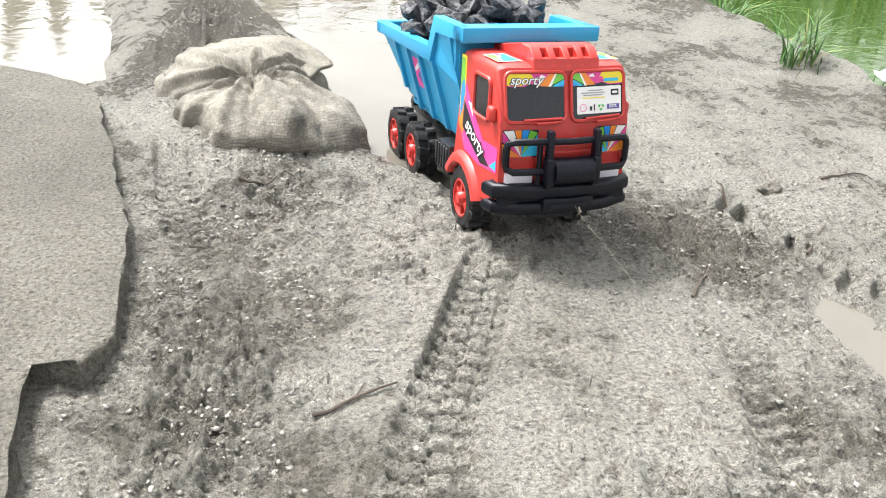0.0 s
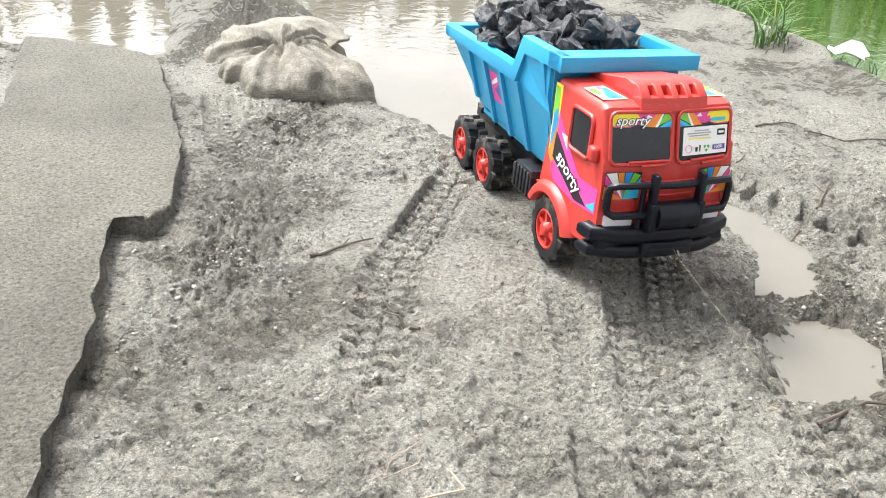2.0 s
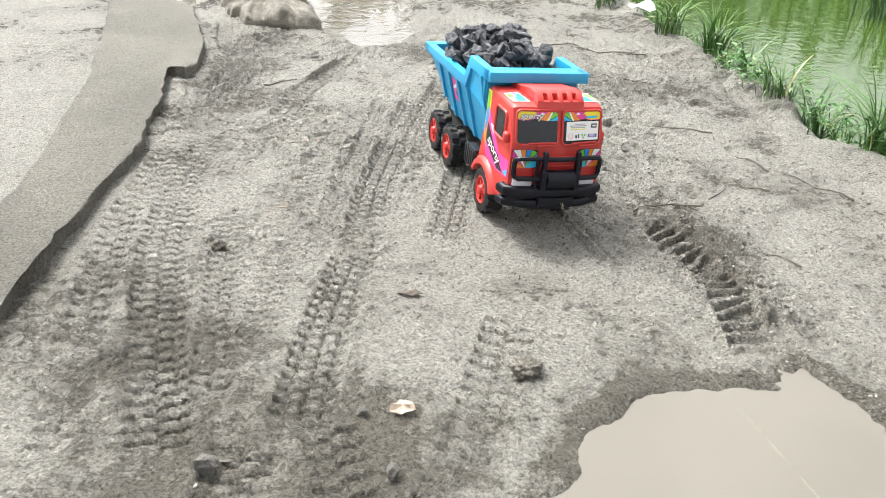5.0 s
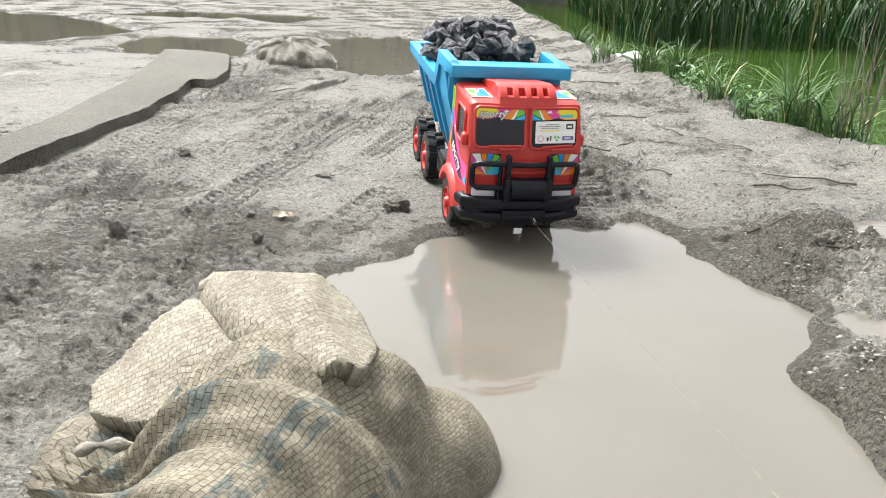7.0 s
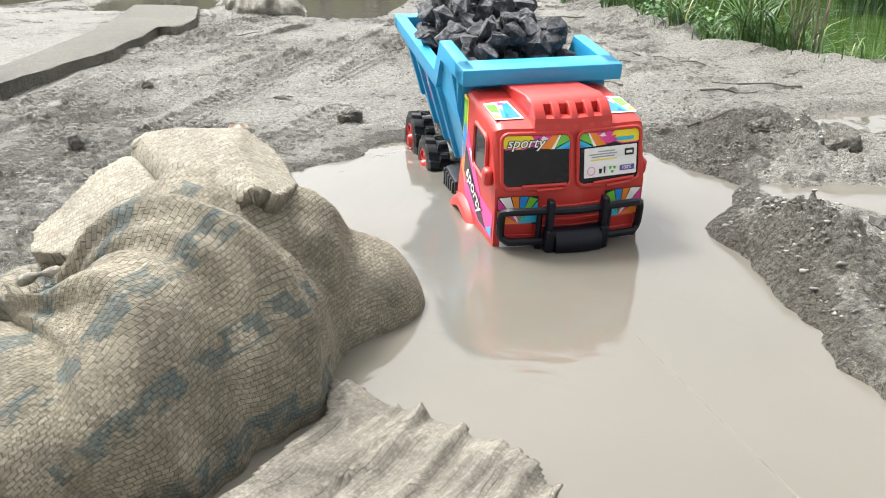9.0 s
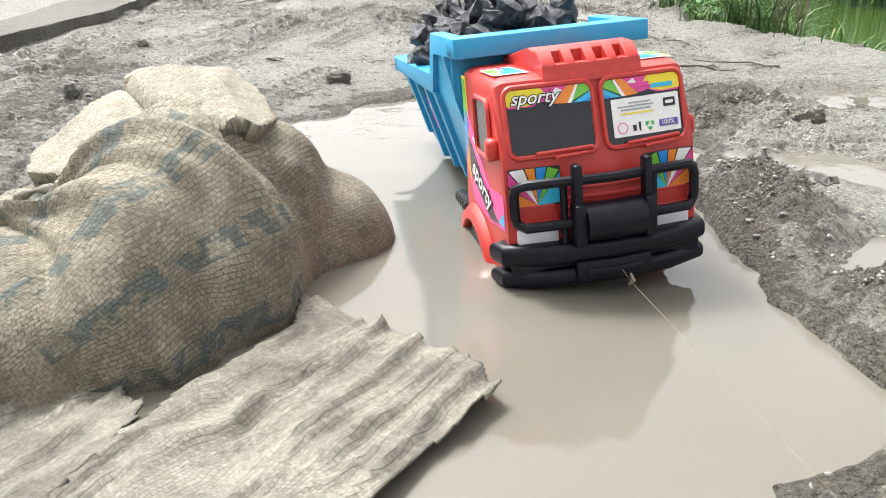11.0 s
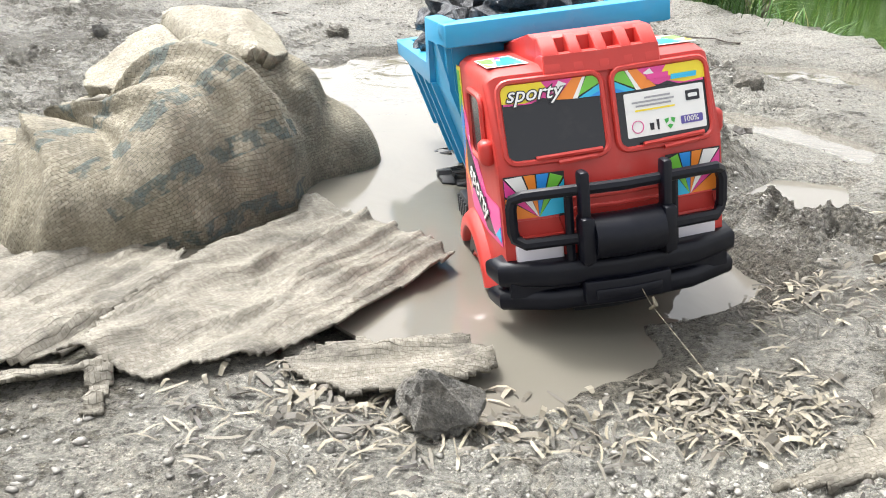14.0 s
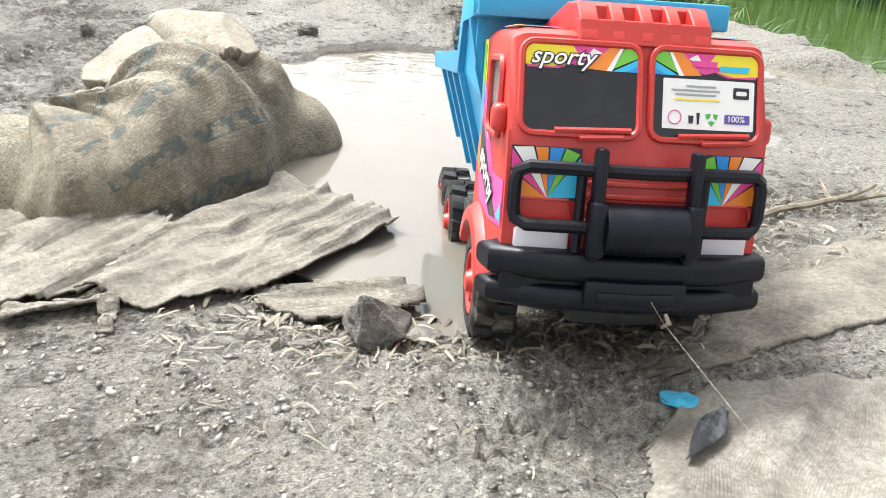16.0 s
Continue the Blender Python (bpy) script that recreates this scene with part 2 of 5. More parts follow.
PUDDLE = [(0.20, -0.36), (0.28, -0.24), (0.36, -0.13), (0.44, -0.06), (0.55, -0.03), (0.68, -0.02), (0.75, 0.03), (0.79, -0.06), (0.80, -0.16),
          (0.844, -0.288), (0.886, -0.352), (0.90, -0.41), (0.86, -0.50), (0.796, -0.585), (0.82, -0.69), (0.823, -0.78), (0.81, -0.87), (0.81, -0.946), (0.825, -0.99),
          (0.84, -1.09), (0.88, -1.117), (0.817, -1.167), (0.765, -1.19), (0.735, -1.205), (0.71, -1.215), (0.705, -1.25), (0.70, -1.28), (0.657, -1.30),
          (0.61, -1.32), (0.56, -1.30), (0.51, -1.27), (0.48, -1.24), (0.52, -1.18), (0.54, -1.11), (0.45, -1.03), (0.38, -1.02), (0.33, -1.08), (0.28, -1.16), (0.24, -1.14), (0.15, -0.95), (0.12, -0.6)]
POOL_CENTRE = [(0.05, 1.86), (0.0, 1.94), (-0.08, 2.10), (-0.15, 2.17), (-0.18, 2.40), (-0.27, 2.95), (-0.39, 3.3), (-0.5, 4.1), (0.0, 4.5), (0.34, 3.7), (0.24, 2.4), (0.22, 2.12), (0.15, 1.95)]
POOL_LEFT = [(-0.64, 2.46), (-0.86, 2.58), (-1.2, 2.56), (-1.5, 3.2), (-1.55, 3.98), (-1.04, 3.95), (-0.80, 3.47), (-0.70, 3.0)]
POOL_FAR = [(-1.9, 3.0), (-1.66, 4.05), (-2.5, 5.2), (-4.0, 6.0), (-3.5, 3.4)]
POOL_BACK = [(-0.9, 5.3), (-2.6, 5.6), (-2.2, 6.6), (-0.6, 6.4)]
RUT_POOLS = [[(0.40, 1.30), (0.48, 1.30), (0.56, 1.42), (0.50, 1.62), (0.45, 1.58), (0.46, 1.42)],
             [(0.33, 1.06), (0.42, 1.04), (0.50, 1.18), (0.43, 1.22), (0.36, 1.16)],
             [(0.95, -0.43), (1.06, -0.40), (1.14, -0.43), (1.20, -0.57), (1.15, -0.67), (1.08, -0.60), (1.0, -0.515), (0.95, -0.48)],
             [(1.14, -0.06), (1.2, -0.10), (1.6, -0.22), (1.7, 0.0), (1.4, 0.10), (1.18, 0.06)],
             [(0.92, -0.98), (1.02, -0.90), (1.06, -0.80), (0.98, -0.78), (0.92, -0.86)]]
BANK = [(-20, 2.2), (-1.5, 2.1), (-0.5, 1.85), (0.0, 1.66), (0.5, 1.5), (0.8, 1.36), (1.0, 1.30), (1.4, 1.24), (1.9, 1.26), (2.5, 1.19), (3.2, 1.12), (4.5, 1.12), (15, 1.1), (80, 1.1)]
TREADS = [  # polyline, width, depth, lug spacing
    ([(0.02, 1.70), (-0.06, 1.50), (-0.13, 1.34), (-0.17, 1.1), (-0.2, 0.8)], 0.085, 0.007, 0.026),
    ([(0.19, 1.25), (0.15, 1.05), (0.08, 0.70), (0.05, 0.45), (-0.01, 0.10), (-0.04, -0.15)], 0.085, 0.009, 0.024),
    ([(0.10, 1.30), (0.06, 1.0), (0.01, 0.7), (-0.05, 0.3)], 0.05, 0.004, 0.018),
    ([(-0.31, 1.10), (-0.34, 0.70), (-0.32, 0.37), (-0.26, 0.05), (-0.2, -0.2)], 0.09, 0.006, 0.024),
    ([(-0.20, 1.15), (-0.22, 0.70), (-0.20, 0.30), (-0.16, -0.1)], 0.06, 0.004, 0.022),
    ([(0.30, 1.50), (0.22, 1.2), (0.16, 0.9)], 0.07, 0.006, 0.022),
    ([(-0.46, 2.1), (-0.43, 1.9), (-0.38, 1.7)], 0.07, 0.005, 0.022),
    ([(0.46, 1.95), (0.56, 1.62), (0.66, 1.40), (0.72, 1.1)], 0.08, 0.013, 0.055),
    ([(0.40, 0.85), (0.46, 0.55), (0.52, 0.3)], 0.05, 0.006, 0.03),
    ([(0.64, 0.52), (0.70, 0.30), (0.68, 0.02)], 0.085, 0.0102, 0.034),
    ([(0.34, 1.15), (0.32, 0.95), (0.27, 0.72), (0.2, 0.4)], 0.08, 0.008, 0.026),
    ([(0.02, 1.15), (-0.06, 0.8), (-0.1, 0.35), (-0.12, 0.0)], 0.06, 0.003, 0.02),
    ([(-0.40, 0.9), (-0.42, 0.5), (-0.38, 0.1), (-0.33, -0.2)], 0.07, 0.005, 0.03),
    ([(0.30, 0.15), (0.22, -0.1), (0.1, -0.4)], 0.09, 0.005, 0.028),
    ([(-0.1, -0.15), (-0.12, -0.45), (-0.2, -0.8)], 0.09, 0.006, 0.024),
    ([(0.0, -0.1), (0.05, -0.35), (0.02, -0.7)], 0.08, 0.005, 0.026),
]
ROUGH = [  # centre, radii, height of clods
    (-0.36, 1.42, 0.13, 0.33, 0.0185), (-0.30, 1.9, 0.10, 0.25, 0.014), (0.42, 1.22, 0.2, 0.2, 0.016), (0.36, 1.75, 0.16, 0.2, 0.018),
    (0.93, -0.24, 0.08, 0.12, 0.018), (0.89, -0.70, 0.07, 0.14, 0.017), (0.92, -0.98, 0.09, 0.12, 0.022), (0.72, 0.25, 0.10, 0.28, 0.018), (0.62, -1.48, 0.35, 0.10, 0.012),
    (0.50, 0.72, 0.2, 0.25, 0.010), (-0.45, 2.7, 0.16, 0.5, 0.03), (1.1, -0.1, 0.2, 0.15, 0.018), (0.72, 1.2, 0.2, 0.5, 0.012)]


def ground_height(x, y):
    h = 0.007 * fractal(x, y, 0.45, 3, 1) + 0.0045 * fractal(x, y, 0.07, 3, 5) + 0.0018 * fractal(x, y, 0.018, 2, 9)
    far = np.hypot(x, y - 0.5)
    lumpy = smooth(-0.05, 0.45, fractal(x, y, 0.35, 2, 71))
    crumb = fractal(x, y, 0.034, 3, 73)
    h = h + (0.0012 + 0.007 * lumpy) * smooth(0.18, 0.27, crumb) - (0.001 + 0.005 * lumpy) * smooth(0.2, 0.28, -crumb) + 0.003 * lumpy * smooth(0.2, 0.35, fractal(x, y, 0.014, 2, 75))
    # flaked, trodden crust with crisp small edges
    flake = fractal(x * 1.25, y * 0.8, 0.075, 3, 77)
    trodden = 0.15 + 0.7 * smooth(0.25, 0.6, x) * smooth(-0.2, 0.2, y)
    h = h - trodden * 0.007 * smooth(0.10, 0.15, flake) - trodden * 0.005 * smooth(0.24, 0.28, flake) + 0.004 * trodden * smooth(0.2, 0.25, -flake)
    # winding scratches
    h = h - 0.004 * smooth(0.035, 0.012, np.abs(fractal(x, y, 0.11, 2, 79))) * smooth(0.0, 0.3, fractal(x, y, 0.3, 2, 80))
    # the near end slopes up to the right
    h = h + smooth(-0.95, -1.25, y) * np.interp(x, [0.2, 0.45, 0.7, 0.82, 0.95, 1.3], [-0.030, -0.018, -0.002, 0.016, 0.04, 0.05])
    h = h + 0.02 * fractal(x, y, 1.6, 2, 21) * smooth(2.5, 6, far)
    # raised crown where the truck starts, mound between the far pools
    h = h + 0.022 * np.exp(-(((x - 0.08) / 0.3) ** 2 + ((y - 1.55) / 0.28) ** 2))
    h = h + 0.05 * np.exp(-(((x + 0.43) / 0.15) ** 2 + ((y - 2.75) / 0.55) ** 2))
    h = h + 0.035 * np.exp(-(((x + 0.34) / 0.2) ** 2 + ((y - 2.3) / 0.25) ** 2))
    # clods
    for cx, cy, rx, ry, a in ROUGH:
        q = np.exp(-(((x - cx) / rx) ** 2 + ((y - cy) / ry) ** 2) * 1.3)
        c = np.abs(fractal(x + cx, y, 0.03, 3, 31, 0.7)) * 1.5 + 0.6 * np.abs(value_noise(x, y + cy, 0.010, 33)) + 0.35 * value_noise(x, y, 0.045, 35)
        h = h + 1.25 * a * q * (c - 0.35)
    # ridges beside the water
    h = h + 0.048 * np.exp(-(((x - 0.885) / 0.06) ** 2 + ((y + 0.70) / 0.13) ** 2)) + 0.034 * np.exp(-(((x - 0.905) / 0.05) ** 2 + ((y + 0.99) / 0.07) ** 2)) + 0.02 * np.exp(-(((x - 1.03) / 0.08) ** 2 + ((y + 0.27) / 0.06) ** 2))
    # tyre tracks
    for line, w, depth, gap in TREADS:
        s, n, ln = along(x, y, line)
        band = smooth(w / 2, w / 2 - 0.005, np.abs(n)) * smooth(0.0, 0.05, s) * smooth(ln, ln - 0.05, s)
        if depth < 0.01:
            across = np.abs(n) / w
            bars = smooth(0.33, 0.40, np.abs(((s / (1.15 * gap) + np.where(n > 0, 0.5, 0) + 0.3 * across) % 1) - 0.5))
            rails = np.maximum(smooth(0.05, 0.025, across), smooth(0.05, 0.025, np.abs(across - 0.30)))
            lug = np.maximum(bars, 0.3 * rails)
        else:
            lug = smooth(0.12, 0.3, np.abs(((s / gap + n / w * 1.2 + 0.5 * value_noise(x, y, 0.06, 43)) % 1) - 0.5))
        patchy = smooth(-0.45, 0.15, fractal(x, y, 0.2, 2, 41) + 0.15)
        h = h * (1 - 0.85 * band * patchy) - 2.5 * depth * band * (0.06 + (0.25 + 0.75 * patchy) * lug) + 0.5 * depth * np.exp(-(((np.abs(n) - w / 2 - 0.006) / 0.008) ** 2)) * patchy
    # pools
    edge = 0.02 * fractal(x, y, 0.11, 3, 51)
    d = inside(x, y, PUDDLE) + edge * 1.1 + 0.008 * fractal(x, y, 0.035, 2, 53)
    deep = np.interp(y, [-1.5, -1.35, -1.2, -1.05, -0.5, -0.3, 0.0, 0.1], [0, -0.02, -0.07, -0.095, -0.105, -0.075, -0.03, -0.01])
    near = smooth(-0.20, 0.0, d)
    h = h * (1 - 0.7 * smooth(0.0, 0.04, d)) - 0.015 * near + (np.minimum(deep, -0.06) + 0.015) * smooth(-0.015, 0.06, d)
    dry_side = np.where(y < -1.0, smooth(-0.09, -0.12, d), smooth(-0.015, -0.035, d)) * smooth(-0.5, -0.4, d)
    h = h + dry_side * np.maximum(0.0, -0.017 + 0.3 * (h + 0.03) - h)
    for poly, dep in ((POOL_CENTRE, 0.05), (POOL_LEFT, 0.06), (POOL_FAR, 0.06), (POOL_BACK, 0.06)):
        d = inside(x, y, poly) + edge * 1.5
        h = np.where(d > -0.12, h * (1 - 0.8 * smooth(-0.03, 0.05, d)) - dep * smooth(-0.05, 0.09, d), h)
    for poly in RUT_POOLS:
        d = inside(x, y, poly) + edge
        h = h * (1 - 0.8 * smooth(-0.02, 0.03, d)) - 0.034 * smooth(-0.05, 0.035, d)
    # bank of the green pond
    bx = np.interp(y, [p[0] for p in BANK], [p[1] for p in BANK]) + 0.09 * fractal(x * 0, y, 0.35, 3, 61)
    h = h + 0.03 * np.exp(-(((x - bx - 0.02) / 0.07) ** 2)) - 0.30 * smooth(0.03, 0.30, x - bx)
    # far shore of the pond and land beyond
    h = h + 0.42 * smooth(6.0, 8.0, x + 0.0 * y)
    return h


def axis(lo, hi, step, out_lo, out_hi):
    mid = list(np.arange(lo, hi, step))
    for end, sign, lst in ((out_hi, 1, mid), (out_lo, -1, mid)):
        st, ext, p = step, [], (mid[-1] if sign > 0 else mid[0])
        while abs(p) < abs(end):
            st *= 1.10
            p += sign * st
            ext.append(p)
        mid = mid + ext if sign > 0 else ext[::-1] + mid
    return np.array(mid)


def build_ground():
    gx, gy = axis(-0.5, 1.10, 0.0032, -90, 90), axis(-1.64, 1.95, 0.0032, -60, 160)
    x, y = np.meshgrid(gx, gy)
    z = ground_height(x, y)
    nx, ny = len(gx), len(gy)
    me = bpy.data.meshes.new("ground")
    idx = np.arange(nx * ny).reshape(ny, nx)
    quads = np.stack([idx[:-1, :-1], idx[:-1, 1:], idx[1:, 1:], idx[1:, :-1]], -1).reshape(-1, 4)
    me.vertices.add(nx * ny)
    me.vertices.foreach_set("co", np.stack([x, y, z], -1).ravel())
    me.loops.add(quads.size)
    me.loops.foreach_set("vertex_index", quads.ravel())
    me.polygons.add(len(quads))
    me.polygons.foreach_set("loop_start", np.arange(0, quads.size, 4))
    me.update(calc_edges=True)
    me.polygons.foreach_set("use_smooth", np.ones(len(quads), bool))
    wet = np.zeros(x.shape)
    for cx, cy, rx, ry, a in ROUGH:
        wet = np.maximum(wet, np.exp(-(((x - cx) / rx) ** 2 + ((y - cy) / ry) ** 2)) * min(1.0, max(0.0, a - 0.011) / 0.010))
    shore = inside(x, y, PUDDLE)
    wet = np.maximum(wet, 0.38 * smooth(1.7, 3.2, y))
    wet = np.maximum(wet, 0.75 * np.exp(-(((x + 0.2) / 0.42) ** 2 + ((y + 0.4) / 0.5) ** 2)))
    wet = np.maximum(wet, 0.8 * smooth(-0.06, -0.01, shore))
    me.attributes.new("wet", "FLOAT", "POINT").data.foreach_set("value", wet.ravel().astype(np.float32))
    me.materials.append(MUD)
    return tagged(new("ground", me), "wet sandy grey-brown mud with tyre tracks and clods", "mud", kind="structure")


ground = build_ground()


def sheet(name, pts, z, mat, label):
    bm = bmesh.new()
    prism(bm, pts, "z", z - 0.003, z)
    ob = part(name, bm, mat)
    return tagged(ob, label, "water", kind="structure")


WATER_LEVEL = -0.022


def grown(poly, by):
    cx, cy = sum(p[0] for p in poly) / len(poly), sum(p[1] for p in poly) / len(poly)
    out = []
    for px, py in poly:
        r = math.hypot(px - cx, py - cy)
        out.append((cx + (px - cx) * (r + by) / r, cy + (py - cy) * (r + by) / r))
    return out


sheet("water_puddle", [(px, py - 0.10 * float(smooth(-0.95, -1.15, py))) for px, py in grown(PUDDLE, 0.10)], WATER_LEVEL, MUDDY_WATER, "shallow puddle of muddy beige water")
for poly in (POOL_CENTRE, POOL_LEFT, POOL_FAR, POOL_BACK):
    sheet("water_pool", grown(poly, 0.06), -0.022, MUDDY_WATER, "still pool of muddy water on the path")
for poly in RUT_POOLS:
    sheet("water_rut", grown(poly, 0.03), -0.0185, MUDDY_WATER, "thin muddy water lying in a rut")
sheet("water_pond", [(1.2, -20), (30, -20), (30, 120), (1.05, 120)], -0.14, POND_WATER, "green pond water beside the path")


# ---- concrete slab ----
SLAB = [(-0.50, -0.35), (-0.505, 0.24), (-0.465, 0.80), (-0.49, 1.18), (-0.535, 1.45), (-0.48, 1.44), (-0.455, 1.50), (-0.46, 1.60), (-0.49, 1.80), (-0.555, 2.05), (-0.63, 2.33),
        (-0.80, 2.44), (-0.97, 2.48), (-0.90, 2.2), (-0.71, 1.3), (-0.64, 0.6), (-0.63, -0.35)]


def build_slab():
    bm = bmesh.new()
    rnd = random.Random(5)
    pts = []
    for (ax, ay), (bx, by) in zip(SLAB, SLAB[1:] + SLAB[:1]):
        n = max(1, int(math.hypot(bx - ax, by - ay) / 0.04))
        for k in range(n):
            t = k / n
            pts.append((ax + (bx - ax) * t + rnd.uniform(-0.007, 0.007), ay + (by - ay) * t + rnd.uniform(-0.007, 0.007)))
    prism(bm, pts, "z", -0.03, 0.031, 0.007, 3, keep=lambda e: e.verts[0].co.z > 0)
    return tagged(part("concrete_slab", bm, CONCRETE, smooth=True), "long worn concrete slab with broken edge sunk in mud", "slab")


build_slab()


# ---- the toy truck ----
TRUCK = [
    (0, 0.079, 1.802, 0.013, -6.4, -0.6, 8.7),
    (0.5, 0.096, 1.707, 0.019, -5.2, 1.2, 8.5),
    (1, 0.115, 1.615, 0.033, -5.8, 0.4, 9.9),
    (1.5, 0.142, 1.522, 0.032, -3.7, 0.4, 10.9),
    (2, 0.180, 1.374, 0.016, -1.0, 0.5, 11.5),
    (2.5, 0.206, 1.272, 0.018, 0.1, -0.3, 12.1),
    (3, 0.243, 1.126, 0.015, -0.1, -1.0, 12.1),
    (3.5, 0.296, 0.917, 0.007, -0.4, 0.0, 12.3),
    (4, 0.315, 0.843, 0.008, -0.8, -0.6, 12.6),
    (4.5, 0.344, 0.715, 0.006, -0.1, 0.9, 12.0),
    (5, 0.379, 0.563, 0.005, -0.4, 2.2, 11.5),
    (5.2, 0.390, 0.522, 0.002, -0.2, 1.7, 11.8),
    (7.3, 0.492, -0.092, -0.025, 8.6, 1.1, 11.7),
    (7.5, 0.503, -0.136, -0.034, 10.1, 1.0, 11.0),
    (8, 0.561, -0.375, -0.100, 11.0, -0.2, 13.0),
    (8.5, 0.580, -0.463, -0.109, 9.6, 0.6, 13.1),
    (9, 0.585, -0.479, -0.111, 9.8, 0.0, 13.0),
    (9.5, 0.607, -0.557, -0.108, 6.6, -4.3, 12.8),
    (9.7, 0.619, -0.647, -0.097, 3.3, -6.0, 14.0),
    (12, 0.647, -0.832, -0.085, -5.3, -6.3, 9.7),
    (12.5, 0.656, -0.889, -0.085, -5.5, -7.5, 10.2),
    (13, 0.662, -0.938, -0.080, -6.0, -8.6, 11.4),
    (13.5, 0.665, -1.019, -0.063, -5.8, -10.6, 11.0),
    (14, 0.671, -1.094, -0.065, -5.4, -9.6, 9.9),
    (14.5, 0.676, -1.189, -0.060, -4.0, -6.8, 6.7),
    (15, 0.687, -1.288, -0.039, -10.4, -1.3, 5.3),
    (15.5, 0.697, -1.315, -0.027, -9.9, -1.0, 3.4),
    (16, 0.706, -1.354, -0.012, -10.5, 0.1, 2.8),
]


def wind_pose():
    """The plane of the windscreen: x across, y up the glass, z out of it."""
    low, top = Vector((0, -0.1275, 0.188)), Vector((0, -0.1125, 0.248))
    up = (top - low).normalized()
    out = Vector((1, 0, 0)).cross(up)
    m = Matrix(((1, up.x, out.x, 0), (0, up.y, out.y, (low.y + top.y) / 2), (0, up.z, out.z, (low.z + top.z) / 2), (0, 0, 0, 1)))
    return m


def build_wheel(parent, x, y, z, side):
    """One wheel; side -1 or 1. Its own space has the axle along x."""
    hub = new("wheel")
    hub.parent = parent
    hub.location = (x, y, z)
    tagged(hub, "red-rimmed chunky black plastic wheel")
    bm = bmesh.new()
    w, seg = 0.019, 96
    rings = []
    for a, r, half in ((-w, 0.030, 0), (-w, 0.040, 0), (-w * 0.86, 0, -1), (-0.0012, 0, -1), (0.0012, 0, 1), (w * 0.86, 0, 1), (w, 0.040, 0), (w, 0.030, 0)):
        ring = []
        for k in range(seg):
            lug = ((k + (4 if half > 0 else 0) + round(abs(a) * 60)) // 4) % 2
            rr = (0.0492 if lug else 0.0448) if half else r
            ring.append(bm.verts.new((a, rr * math.cos(k * math.tau / seg), rr * math.sin(k * math.tau / seg))))
        rings.append(ring)
    for s_, q_ in zip(rings, rings[1:]):
        for k in range(seg):
            bm.faces.new((s_[k], s_[(k + 1) % seg], q_[(k + 1) % seg], q_[k]))
    part("tyre", bm, TYRE, hub, "black ribbed plastic tyre")
    bm = bmesh.new()
    o = side
    prof = [(0.0, 0.0300), (o * 0.0175, 0.0300), (o * 0.0190, 0.0275), (o * 0.0180, 0.0255), (o * 0.010, 0.0245), (o * 0.009, 0.0135), (o * 0.016, 0.0110), (o * 0.022, 0.0085), (o * 0.023, 0.004)]
    lathe(bm, prof, 28)
    part("rim", bm, RED, hub, "red plastic rim", True)
    for k in range(6):
        bm = bmesh.new()
        v = box(bm, min(o * 0.008, o * 0.0165), max(o * 0.008, o * 0.0165), -0.0032, 0.0032, 0.009, 0.027)
        bmesh.ops.rotate(bm, verts=v, cent=(0, 0, 0), matrix=Matrix.Rotation(math.tau * k / 6, 3, "X"))
        part("spoke", bm, RED, hub)
    return hub


def star_band(parent, m, w, h, flip, x0=0.0, y0=0.0):
    """Strips of a many-coloured sticker on a plane, as slanted pieces."""
    pieces = (("pink", [(0.02, 0), (0.30, 0), (0.55, 0.12), (0.80, 1), (0.02, 1)]), ("yellow", [(0, 0.12), (0.24, 0.05), (0.40, 0.22), (0.34, 0.35), (0.48, 0.62), (0.42, 1), (0, 1)]),
              ("black", [(0.30, 0), (0.52, 0.10), (0.42, 0.22)]), ("white", [(0.60, 0.95), (0.52, 0.40), (0.68, 0.75)]), ("orange", [(0.55, 0.05), (0.72, 0.0), (0.84, 1), (0.74, 1)]),
              ("white", [(0.72, 0.0), (0.77, 0.0), (0.87, 1), (0.84, 1)]), ("green", [(0.78, 0.10), (1, 0.62), (1, 1), (0.88, 1)]), ("cyan", [(0.78, 0.0), (1, 0.0), (1, 0.56)]), ("blue", [(0.88, 0.0), (1, 0.0), (1, 0.25)]))
    for k, (c, q) in enumerate(pieces):
        pts = [(x0 + w * ((1 - u if flip else u) - 0.5), y0 + h * (v - 0.5)) for u, v in q]
        plate("sticker", pts, 0.0003, m, INK[c], parent, lift=0.0012 + 0.00005 * k)


def bow(me):
    """The cab's front is bowed: its middle stands forward of its corners."""
    bm = bmesh.new()
    bm.from_mesh(me)
    if min(v.co.y for v in bm.verts) < -0.06:
        bmesh.ops.bisect_plane(bm, geom=bm.verts[:] + bm.edges[:] + bm.faces[:], plane_co=(0, 0, 0), plane_no=(1, 0, 0), dist=1e-5)
        for v in bm.verts:
            if v.co.y < -0.06:
                v.co.y += (0.003 - 0.009 * max(0.0, 1 - abs(v.co.x) / 0.095)) * min(1.0, (-0.06 - v.co.y) / 0.05)
    for v in bm.verts:
        v.co.x *= 1.01
    bm.to_mesh(me)
    bm.free()


